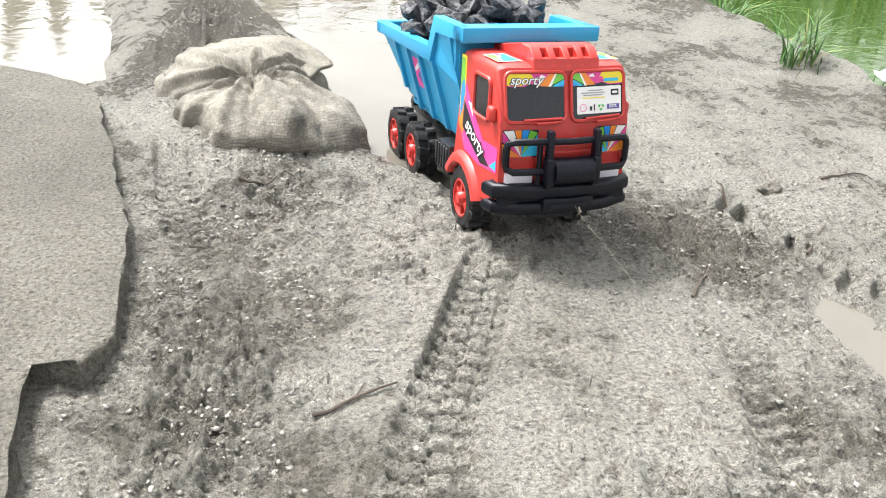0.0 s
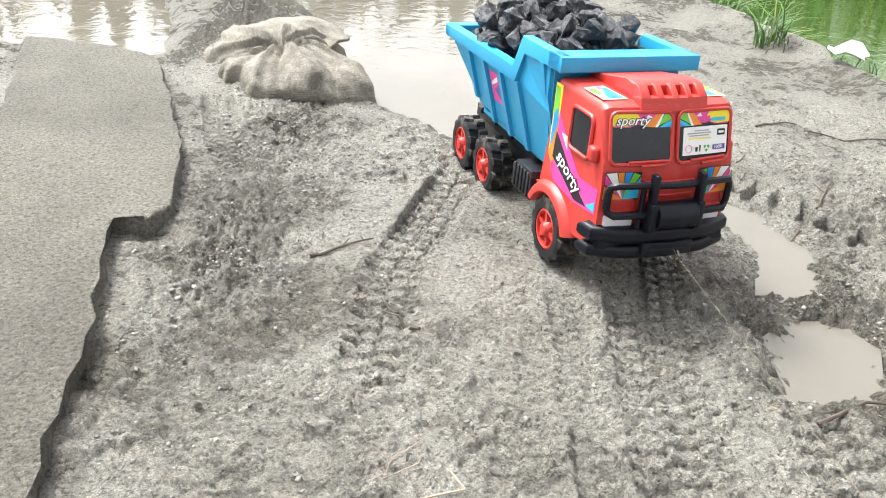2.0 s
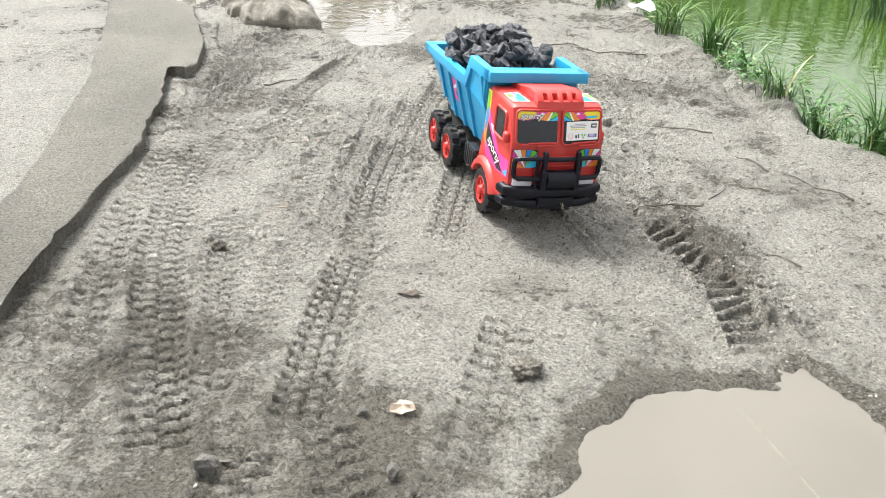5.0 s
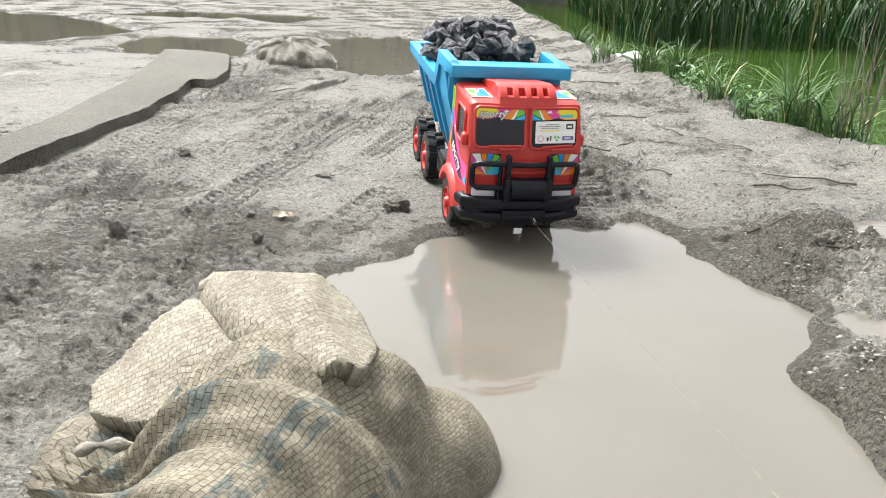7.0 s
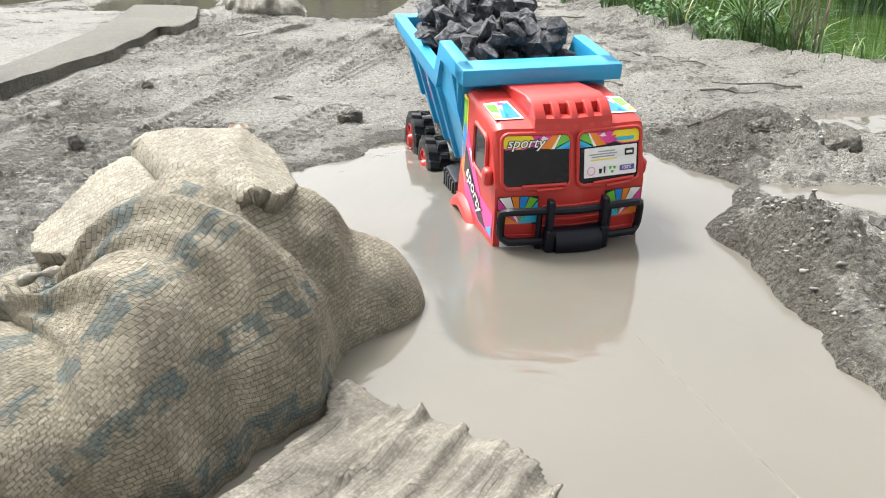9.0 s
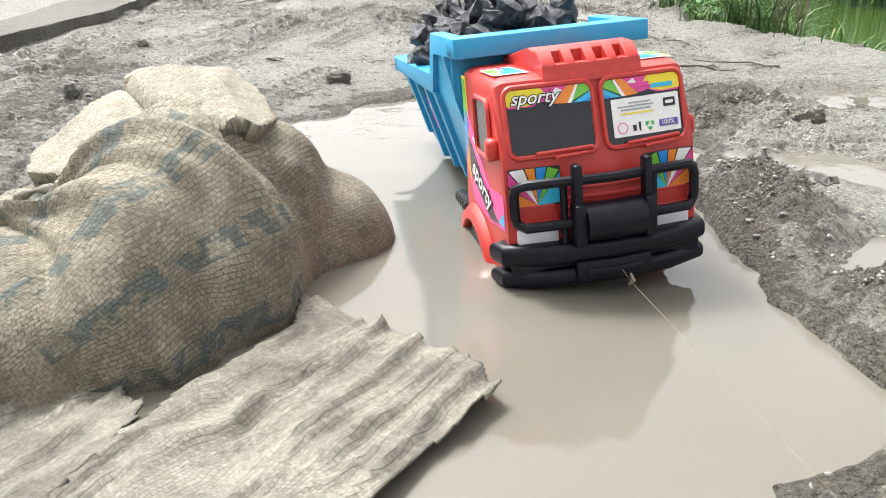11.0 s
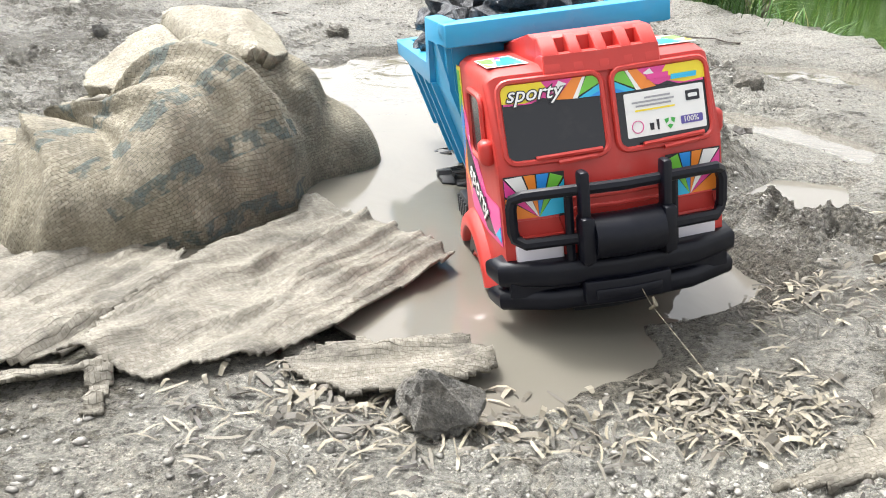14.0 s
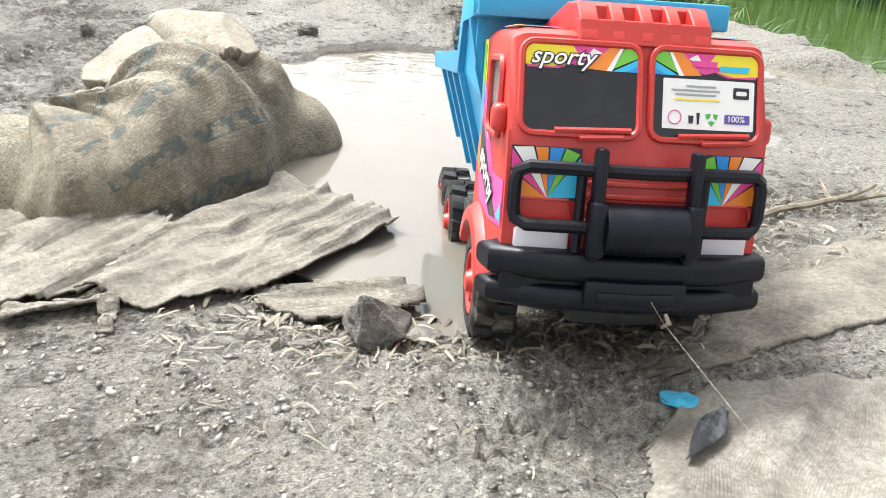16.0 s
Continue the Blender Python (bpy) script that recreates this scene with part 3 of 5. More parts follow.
def build_truck():
    t = tagged(new("toy_truck"), "red and blue plastic toy dump truck with black bull bar", "toy truck")
    # cab
    arch = [(0.060 * math.cos(radians(a)), 0.043 + 0.060 * math.sin(radians(a))) for a in range(160, 40, -12)]
    prof = [(-0.128, 0.075), (-0.064, 0.068)] + arch + [(0.052, 0.098), (0.030, 0.105), (0.026, 0.255), (0.01, 0.259), (-0.095, 0.258), (-0.1095, 0.254), (-0.1275, 0.188), (-0.131, 0.150), (-0.131, 0.105)]
    bm = bmesh.new()
    prism(bm, prof, "x", -0.092, 0.092, 0.012, 4, keep=lambda e: max(v.co.z for v in e.verts) > 0.12)
    cab = part("cab", bm, RED, t, "red plastic cab", True)
    # fender lips
    for s in (-1, 1):
        bm = bmesh.new()
        rows = []
        for a in range(164, 26, -8):
            c, d = math.cos(radians(a)), math.sin(radians(a))
            z0 = 0.043
            flare = 1.0 + 0.06 * max(0.0, -c)
            rows.append([bm.verts.new((s * xx, r * c * flare, z0 + r * d)) for xx, r in ((0.070, 0.0535), (0.0985, 0.0535), (0.1005, 0.0550), (0.1005, 0.0640), (0.0985, 0.0665), (0.088, 0.0740), (0.070, 0.0740))])
        for p, q in zip(rows, rows[1:]):
            for k in range(7):
                bm.faces.new((p[k], p[(k + 1) % 7], q[(k + 1) % 7], q[k]))
        bm.faces.new(rows[0])
        bm.faces.new(rows[-1][::-1])
        part("fender", bm, RED, t, "flared red wheel arch", True)
        # side glass and mirror
        m = Matrix(((0, 0, s, s * 0.0925), (s, 0, 0, -0.062), (0, 1, 0, 0.208), (0, 0, 0, 1)))
        plate("side_window", round_rect(0.056, 0.054, 0.008), 0.001, m, GLASS, cab, "dark side window")
        bm = bmesh.new()
        tube(bm, round_path := [(s * 0.0935, -0.062 + p[0], 0.208 + p[1]) for p in round_rect(0.058, 0.056, 0.009)], 0.0028, 6, True)
        part("window_frame", bm, RED, cab, "", True)
        bm = bmesh.new()
        box(bm, min(s * 0.09, s * 0.102), max(s * 0.09, s * 0.102), -0.116, -0.098, 0.184, 0.205, 0.0055, 4)
        part("mirror", bm, RED, t, "red wing mirror", True)
        # side stickers
        for c, q in (("yellow", [(0.024, 0.15), (0.004, 0.15), (0.004, 0.25), (0.024, 0.25)]), ("blue", [(0.022, 0.16), (0.010, 0.175), (0.006, 0.200), (0.012, 0.235), (0.020, 0.24)]), ("green", [(0.022, 0.205), (0.008, 0.22), (0.010, 0.246), (0.022, 0.246)]),
                     ("pink", [(0.024, 0.150), (0.0, 0.118), (-0.06, 0.112), (-0.124, 0.118), (-0.124, 0.152), (-0.07, 0.150), (-0.02, 0.190), (0.004, 0.215)]),
                     ("black", [(0.010, 0.150), (-0.066, 0.116), (-0.100, 0.120), (-0.06, 0.138), (-0.02, 0.168), (0.006, 0.188)]),
                     ("orange", [(0.024, 0.150), (0.010, 0.138), (-0.004, 0.165), (0.006, 0.196)]), ("cyan", [(-0.100, 0.122), (-0.122, 0.121), (-0.122, 0.135)]), ("white", [(-0.010, 0.190), (-0.030, 0.172), (-0.026, 0.190)]), ("yellow", [(0.022, 0.148), (0.002, 0.128), (0.006, 0.150)])):
            plate("sticker", [(p[0] * s, p[1]) for p in q], 0.0003, Matrix(((0, 0, s, s * 0.0923), (s, 0, 0, 0), (0, 1, 0, 0), (0, 0, 0, 1))), INK[c], cab, "bright side sticker", {"white": 0.0006, "cyan": 0.0004, "blue": 0.0003, "green": 0.0005, "black": 0.0004, "orange": 0.0003}.get(c, 0.0))
        for col, lift, fat in (("black", 0.0936, 0.0016), ("white", 0.0941, 0.0002)):
            lettering("sticker_text", "sporty", 0.028, Matrix(((0, 0, s, s * lift), (s, 0, 0, -0.040), (0, 1, 0, 0.147), (0, 0, 0, 1))) @ Matrix.Rotation(radians(-22 if s < 0 else 22), 4, "Z"), INK[col], cab, 0.3, fat=fat)
    # windscreen
    w = wind_pose()
    for s in (-1, 1):
        m = w @ Matrix.Translation((s * 0.0445, 0, 0.0))
        pane = plate("windscreen", round_rect(0.079, 0.062, 0.007), 0.0012, m, GLASS, cab, "dark windscreen half")
        bm = bmesh.new()
        tube(bm, [m @ Vector((p[0], p[1], 0.0015)) for p in round_rect(0.081, 0.064, 0.009)], 0.0024, 6, True)
        part("windscreen_frame", bm, RED, cab, "", True)
        star_band(pane, m, 0.077, 0.016, s > 0, 0, 0.0215)
    m = w @ Matrix.Translation((-0.058, 0.0212, 0.0024))
    lettering("sticker_text", "sporty", 0.0165, m, INK["black"], cab, 0.35, fat=0.0009)
    lettering("sticker_text", "sporty", 0.0165, w @ Matrix.Translation((-0.058, 0.0212, 0.0029)), INK["white"], cab, 0.35, fat=0.0001)
    for xx, yy, ln, c in ((0.042, 0.0222, 0.018, "pink"), (0.064, 0.0195, 0.022, "cyan")):
        plate("print_bar", [(xx - ln / 2, yy - 0.002), (xx + ln / 2, yy - 0.002), (xx + ln / 2 + 0.001, yy + 0.002), (xx - ln / 2 + 0.001, yy + 0.002)], 0.0002, w, INK[c], cab, lift=0.0022)
    # white notice on the glass
    m = w @ Matrix.Translation((0.0465, -0.006, 0.0012))
    note = plate("notice", round_rect(0.068, 0.035, 0.0008, 1), 0.0003, m, INK["white"], cab, "white notice sticker with small print")
    for k, (yy, wd, xx, c) in enumerate(((0.0125, 0.022, -0.006, "grey"), (0.0095, 0.036, -0.010, "grey"), (0.0065, 0.030, -0.010, "grey"), (0.0030, 0.034, -0.009, "yellow"))):
        plate("print_bar", [(xx - wd / 2, yy - 0.0007), (xx + wd / 2, yy - 0.0007), (xx + wd / 2, yy + 0.0007), (xx - wd / 2, yy + 0.0007)], 0.0002, m, INK[c], note, lift=0.0005)
    plate("print_bar", round_rect(0.012, 0.008, 0.001), 0.0002, m @ Matrix.Translation((0.024, 0.009, 0.0005)), INK["black"], note)
    plate("print_bar", round_rect(0.008, 0.003, 0.001), 0.0002, m @ Matrix.Translation((0.024, 0.009, 0.0008)), INK["white"], note)
    plate("print_bar", round_rect(0.019, 0.0065, 0.001), 0.0002, m @ Matrix.Translation((0.0215, -0.0095, 0.0005)), INK["indigo"], note)
    lettering("sticker_text", "100%", 0.0062, m @ Matrix.Translation((0.0205, -0.0095, 0.0010)), INK["white"], note)
    ring = [(0.0048 * math.cos(a), 0.0048 * math.sin(a)) for a in np.linspace(0, math.tau, 18)[:-1]]
    bm = bmesh.new()
    tube(bm, [m @ Vector((p[0] - 0.025, p[1] - 0.0095, 0.0006)) for p in ring], 0.0004, 4, True)
    part("print_ring", bm, INK["pink"], note)
    plate("print_bar", [(-0.0145, -0.0135), (-0.0115, -0.0135), (-0.011, -0.008), (-0.015, -0.008)], 0.0002, m, INK["black"], note, lift=0.0005)
    plate("print_bar", [(-0.0085, -0.0140), (-0.0070, -0.0140), (-0.0065, -0.0058), (-0.009, -0.0058)], 0.0002, m, INK["black"], note, lift=0.0005)
    for k in range(3):
        a = math.tau * k / 3 + 0.5
        plate("print_mark", [(0.0036 * math.cos(a - 0.8), 0.0036 * math.sin(a - 0.8)), (0.0055 * math.cos(a), 0.0055 * math.sin(a)), (0.0036 * math.cos(a + 0.8), 0.0036 * math.sin(a + 0.8)), (0.0015 * math.cos(a), 0.0015 * math.sin(a))], 0.0002, m @ Matrix.Translation((0.0025, -0.0095, 0.0005)), INK["leaf"], note)
    # wipers
    for x in (-0.036, 0.05):
        for dx, dy, ln in ((0, -0.0285, 0.052), (0.006, -0.0335, 0.03)):
            bm = bmesh.new()
            tube(bm, [w @ Vector((x + dx - ln / 2, dy - 0.001, 0.004)), w @ Vector((x + dx + ln / 2, dy + 0.001, 0.004))], 0.0021, 6)
            part("wiper", bm, RED, cab, "", True)
    # roof scoop
    bm = bmesh.new()
    prism(bm, [(-0.092, 0.255), (-0.092, 0.276), (-0.088, 0.279), (-0.07, 0.279), (0.024, 0.264), (0.024, 0.255)], "x", -0.047, 0.047, 0.003, 2)
    prism(bm, [(-0.114, 0.250), (-0.110, 0.2655), (-0.104, 0.2665), (-0.086, 0.262), (-0.086, 0.250)], "x", -0.047, 0.047, 0.001, 1)
    scoop = part("roof_scoop", bm, RED, cab, "red roof scoop with four slots", True)
    for k in range(5):
        x = -0.0400 + k * 0.0200
        bm = bmesh.new()
        prism(bm, [(-0.1135, 0.253), (-0.1095, 0.2662), (-0.096, 0.2778), (-0.084, 0.2788), (-0.084, 0.253)], "x", x - 0.0045 - 0.002 * (k in (0, 4)), x + 0.0045 + 0.002 * (k in (0, 4)), 0.001, 1)
        part("scoop_rib", bm, RED, t, "", True)
    for s in (-1, 1):
        for c, q in (("white", [(0.053, -0.092), (0.087, -0.094), (0.087, -0.04), (0.056, -0.034)]), ("blue", [(0.056, -0.088), (0.074, -0.090), (0.066, -0.045), (0.058, -0.042)]), ("cyan", [(0.066, -0.088), (0.078, -0.090), (0.072, -0.055)]),
                     ("yellow", [(0.079, -0.088), (0.086, -0.090), (0.086, -0.072)]), ("green", [(0.076, -0.072), (0.086, -0.068), (0.086, -0.046), (0.074, -0.046)]), ("pink", [(0.060, -0.044), (0.072, -0.050), (0.070, -0.038)])):
            plate("sticker", [(s * p[0], p[1]) for p in q], 0.0003, Matrix.Translation((0, 0, 0.2592)), INK[c], cab, "bright roof sticker", 0.0 if c == "white" else 0.0004)
    # front face: stickers, lamps, grille lines
    f = Matrix(((1, 0, 0, 0), (0, 0, -1, -0.1302), (0, 1, 0, 0.158), (0, 0, 0, 1)))
    for s in (-1, 1):
        plate("sticker", [(s * p[0], p[1]) for p in ((0.0415, -0.0165), (0.0895, -0.0165), (0.0895, 0.0205), (0.0415, 0.0205))], 0.0003, f, INK["black"], cab, "bright front sticker", 0.0008)
        ring = [(0.089, -0.016), (0.089, 0.004), (0.089, 0.019), (0.074, 0.020), (0.064, 0.020), (0.053, 0.020), (0.042, 0.016), (0.042, -0.016)]
        for k, c in enumerate(("orange", "pink", "white", "orange", "blue", "green", "cyan")):
            p0, p1, hub = Vector(ring[k]), Vector(ring[k + 1]), Vector((0.063, -0.0155))
            a_, b_ = p0 + (p1 - p0) * 0.06, p1 + (p0 - p1) * 0.06
            plate("sticker", [(s * p.x, p.y) for p in (hub, a_, b_)], 0.0003, f, INK[c], cab, "bright front sticker", 0.0012)
        bm = bmesh.new()
        box(bm, *sorted((s * 0.046, s * 0.084)), -0.136, -0.128, 0.106, 0.121, 0.002, 2)
        part("headlight", bm, WHITE, t, "white plastic headlight", True)
        bm = bmesh.new()
        tube(bm, [(s * x, -0.1315, z) for x, z in ((0.044, 0.127), (0.086, 0.127), (0.082, 0.142), (0.048, 0.142))], 0.0012, 5, True)
        part("grille_frame", bm, RED, cab, "", True)
    bm = bmesh.new()
    for k in range(5):
        box(bm, -0.036, 0.036, -0.1325, -0.129, 0.126 + k * 0.009, 0.130 + k * 0.009, 0.001, 1)
    part("grille", bm, RED, cab, "red ribbed grille", True)
    # bumper
    bm = bmesh.new()
    for z0, z1, dy in ((0.086, 0.108, 0.0), (0.064, 0.083, 0.003)):
        out = [(-0.106, -0.110), (-0.101, -0.136 + dy), (-0.06, -0.150 + dy), (0.06, -0.150 + dy), (0.101, -0.136 + dy), (0.106, -0.110), (0.09, -0.118), (-0.09, -0.118)]
        prism(bm, out, "z", z0, z1, 0.0075, 4)
    box(bm, -0.092, 0.092, -0.140, -0.118, 0.078, 0.090)
    bumper = part("bumper", bm, BLACK, t, "black plastic front bumper", True)
    bm = bmesh.new()
    box(bm, -0.036, 0.036, -0.1535, -0.140, 0.070, 0.090, 0.002, 2)
    box(bm, -0.028, 0.028, -0.1550, -0.150, 0.074, 0.083, 0.002, 2)
    part("bumper_plate", bm, BLACK, bumper, "", True)
    # bull bar
    bar = new("bull_bar")
    bar.parent = t
    for s in (-1, 1):
        bm = bmesh.new()
        pts = [(s * x, -0.146 + (0.006 if x > 0.082 else 0), z) for x, z in ((0.030, 0.166), (0.079, 0.166), (0.085, 0.162), (0.087, 0.155), (0.087, 0.136), (0.085, 0.129), (0.079, 0.126), (0.030, 0.126))]
        tube(bm, pts, 0.0048, 8)
        part("side_loop", bm, BLACK, bar, "", True)
        bm = bmesh.new()
        tube(bm, [(s * 0.043, -0.144, 0.166), (s * 0.043, -0.144, 0.108)], 0.0036, 8)
        part("upright", bm, BLACK, bar, "", True)
        bm = bmesh.new()
        box(bm, *sorted((s * 0.029, s * 0.037)), -0.157, -0.143, 0.104, 0.182, 0.003, 2)
        box(bm, *sorted((s * 0.0275, s * 0.0385)), -0.162, -0.143, 0.108, 0.146, 0.003, 2)
        part("post", bm, BLACK, bar, "", True)
    bm = bmesh.new()
    tube(bm, [(-0.035, -0.147, 0.166), (0.035, -0.147, 0.166)], 0.0048, 8)
    part("top_rail", bm, BLACK, bar, "", True)
    bm = bmesh.new()
    prof = []
    for k in range(27):
        prof.append((-0.028 + k * 0.056 / 26, 0.0183 if k % 2 else 0.0179))
    lathe(bm, prof, 24)
    bmesh.ops.translate(bm, verts=bm.verts[:], vec=(0, -0.149, 0.127))
    part("winch_drum", bm, BLACK, bar, "black ribbed winch drum", True)
    # chassis
    bm = bmesh.new()
    box(bm, -0.034, 0.034, -0.11, 0.43, 0.045, 0.075, 0.003, 2)
    for s in (-1, 1):
        prism(bm, [(-0.02, 0.075), (0.43, 0.075), (0.43, 0.098), (0.05, 0.104)], "x", *sorted((s * 0.030, s * 0.042)), 0.001, 1)
        for yy in (0.12, 0.19, 0.26, 0.33, 0.4):
            box(bm, *sorted((s * 0.036, s * 0.050)), yy - 0.01, yy + 0.01, 0.088, 0.1, 0.002, 1)
    part("chassis", bm, CHASSIS, t, "black plastic chassis frame", True)
    for s in (-1, 1):
        bm = bmesh.new()
        prism(bm, [(0.085, 0.05), (0.15, 0.05), (0.155, 0.085), (0.14, 0.096), (0.085, 0.096)], "x", *sorted((s * 0.045, s * 0.085)), 0.003, 2)
        for k in range(5):
            box(bm, *sorted((s * 0.083, s * 0.0875)), 0.09 + k * 0.012, 0.096 + k * 0.012, 0.054, 0.092, 0.001, 1)
        part("fuel_tank", bm, CHASSIS, t, "ribbed black tank", True)
    for y in (0.0, 0.257, 0.367):
        bm = bmesh.new()
        tube(bm, [(-0.07, y, 0.043), (0.07, y, 0.043)], 0.006, 10)
        part("axle", bm, CHASSIS, t, "", True)
    # dump bed
    bed = new("dump_bed")
    bed.parent = t
    tagged(bed, "blue plastic dump bed with thick rim")

    def lean(z):
        return 0.060 + (0.094 - 0.060) * min(1.0, max(0.0, (z - 0.105) / 0.12))
    side = [(0.034, 0.108), (0.034, 0.272), (0.120, 0.272), (0.140, 0.222), (0.440, 0.222), (0.345, 0.125)]
    for s in (-1, 1):
        bm = bmesh.new()
        v = prism(bm, side, "x", 0.0, 0.005)
        bmesh.ops.subdivide_edges(bm, edges=[e for e in bm.edges if abs(e.verts[0].co.z - e.verts[1].co.z) > 0.05], cuts=6, use_grid_fill=True)
        for p in bm.verts:
            p.co.x = s * (p.co.x + lean(p.co.z))
        part("bed_side", bm, BLUE, bed, "", False)
        # ribs
        for y in (0.052, 0.135, 0.205, 0.275, 0.345):
            top = 0.268 if y < 0.12 else 0.220
            low = 0.112 if y < 0.33 else 0.135
            bm = bmesh.new()
            box(bm, 0, 0.007, y - 0.006, y + 0.006, low, top)
            for p in bm.verts:
                p.co.x = s * (p.co.x + lean(p.co.z) + 0.004)
            part("rib", bm, BLUE, bed)
        # rims
        bm = bmesh.new()
        rim = [(0.002, 0.268), (0.002, 0.289), (0.124, 0.289), (0.148, 0.238), (0.452, 0.238), (0.458, 0.230), (0.452, 0.217), (0.136, 0.217), (0.114, 0.268)]
        prism(bm, rim, "x", *sorted((s * 0.086, s * 0.104)), 0.002, 2)
        part("rim_side", bm, BLUE, bed, "", True)
        for c, q in (("pink", [(0.215, 0.155), (0.262, 0.155), (0.262, 0.205), (0.215, 0.205)]), ("indigo", [(0.222, 0.160), (0.25, 0.175), (0.222, 0.19)]), ("white", [(0.23, 0.192), (0.258, 0.18), (0.258, 0.186), (0.23, 0.2)])):
            bm = bmesh.new()
            prism(bm, q, "x", 0.0055, 0.006 if c == "pink" else 0.0064)
            for p in bm.verts:
                p.co.x = s * (p.co.x + lean(p.co.z))
            part("sticker", bm, INK[c], bed, "bright sticker on the bed side")
    bm = bmesh.new()
    box(bm, -0.104, 0.104, -0.004, 0.036, 0.268, 0.289, 0.002, 2)
    for x in (-0.022, 0.014):
        tube(bm, [(x, -0.0045, 0.279), (x, -0.002, 0.279)], 0.0022, 8)
    part("rim_front", bm, BLUE, bed, "", True)
    bm = bmesh.new()
    prism(bm, [(-0.06, 0.108), (0.06, 0.108), (0.094, 0.225), (0.094, 0.27), (-0.094, 0.27), (-0.094, 0.225)], "y", 0.030, 0.037)
    part("front_wall", bm, BLUE, bed)
    bm = bmesh.new()
    box(bm, -0.062, 0.062, 0.034, 0.348, 0.106, 0.113)
    part("bed_floor", bm, BLUE, bed)
    bm = bmesh.new()
    v = box(bm, -0.094, 0.094, 0.0, 0.006, 0.112, 0.225)
    for p in v:
        p.co.y += 0.337 + (p.co.z - 0.112) * 0.95
        p.co.x *= lean(p.co.z) / 0.094
    part("tailgate", bm, BLUE, bed)
    bm = bmesh.new()
    box(bm, -0.104, 0.104, 0.434, 0.458, 0.217, 0.238, 0.002, 2)
    part("rim_rear", bm, BLUE, bed, "", True)
    wheels = []
    for y in (0.0, 0.257, 0.367):
        for s in (-1, 1):
            wheels.append(build_wheel(t, s * (0.078 if y == 0 else 0.076), y, 0.043, s))
    for ob in t.children_recursive:
        if ob.data and not ob.name.startswith(("tyre", "rim", "spoke")) or (ob.data and ob.name.startswith("rim_")):
            if ob.data.users == 1:
                bow(ob.data)
    return t, wheels


truck, wheels = build_truck()


# ---- coal in the bed ----
def coal_mesh(seed, r):
    rnd = random.Random(seed)
    bm = bmesh.new()
    for k in range(15):
        d = Vector((rnd.gauss(0, 1), rnd.gauss(0, 1), rnd.gauss(0, 1))).normalized()
        bm.verts.new(Vector((d.x * 1.15, d.y * 0.95, d.z * 0.8)) * r * rnd.uniform(0.8, 1.1))
    out = bmesh.ops.convex_hull(bm, input=bm.verts[:])
    bmesh.ops.delete(bm, geom=list({g for g in out["geom_interior"] + out["geom_unused"] if isinstance(g, bmesh.types.BMVert)}), context="VERTS")
    bmesh.ops.subdivide_edges(bm, edges=bm.edges[:], cuts=2, use_grid_fill=True)
    for v in bm.verts:
        v.co += v.co.normalized() * r * (0.16 * noise.noise(v.co / r * 1.9 + Vector((seed, 0, 0))) + 0.10 * noise.noise(v.co / r * 5))
    me = bpy.data.meshes.new("coal_lump")
    bm.to_mesh(me)
    bm.free()
    me.materials.append(COAL)
    return me


COAL_MESHES = [coal_mesh(k, 0.0165 + 0.0022 * (k % 4)) for k in range(10)]
lumps = []


def build_coal():
    rnd = random.Random(11)
    placed = []
    def top(x, y):
        if y < 0.15:
            return 0.275
        return 0.235
    layers = [(0.205, 34, 0.080, 0.06, 0.41), (0.236, 40, 0.080, 0.052, 0.425), (0.264, 42, 0.076, 0.055, 0.40), (0.286, 30, 0.072, 0.06, 0.37), (0.302, 16, 0.055, 0.08, 0.32), (0.315, 6, 0.030, 0.10, 0.26)]
    for z, n, hw, y0, y1 in layers:
        tries = 0
        k = 0
        while k < n and tries < 900:
            tries += 1
            p = Vector((rnd.uniform(-hw, hw), rnd.uniform(y0, y1), z + rnd.uniform(-0.006, 0.006)))
            if all((p - q).length > 0.0255 for q in placed):
                placed.append(p)
                k += 1
    for i, p in enumerate(placed):
        ob = tagged(new("coal_lump", COAL_MESHES[i % 10]), "black faceted coal lump heaped in the truck bed", "coal", "coal load")
        lumps.append((ob, pose(p.x, p.y, p.z, rnd.uniform(0, 360), rnd.uniform(-40, 40), rnd.uniform(0, 360))))


build_coal()


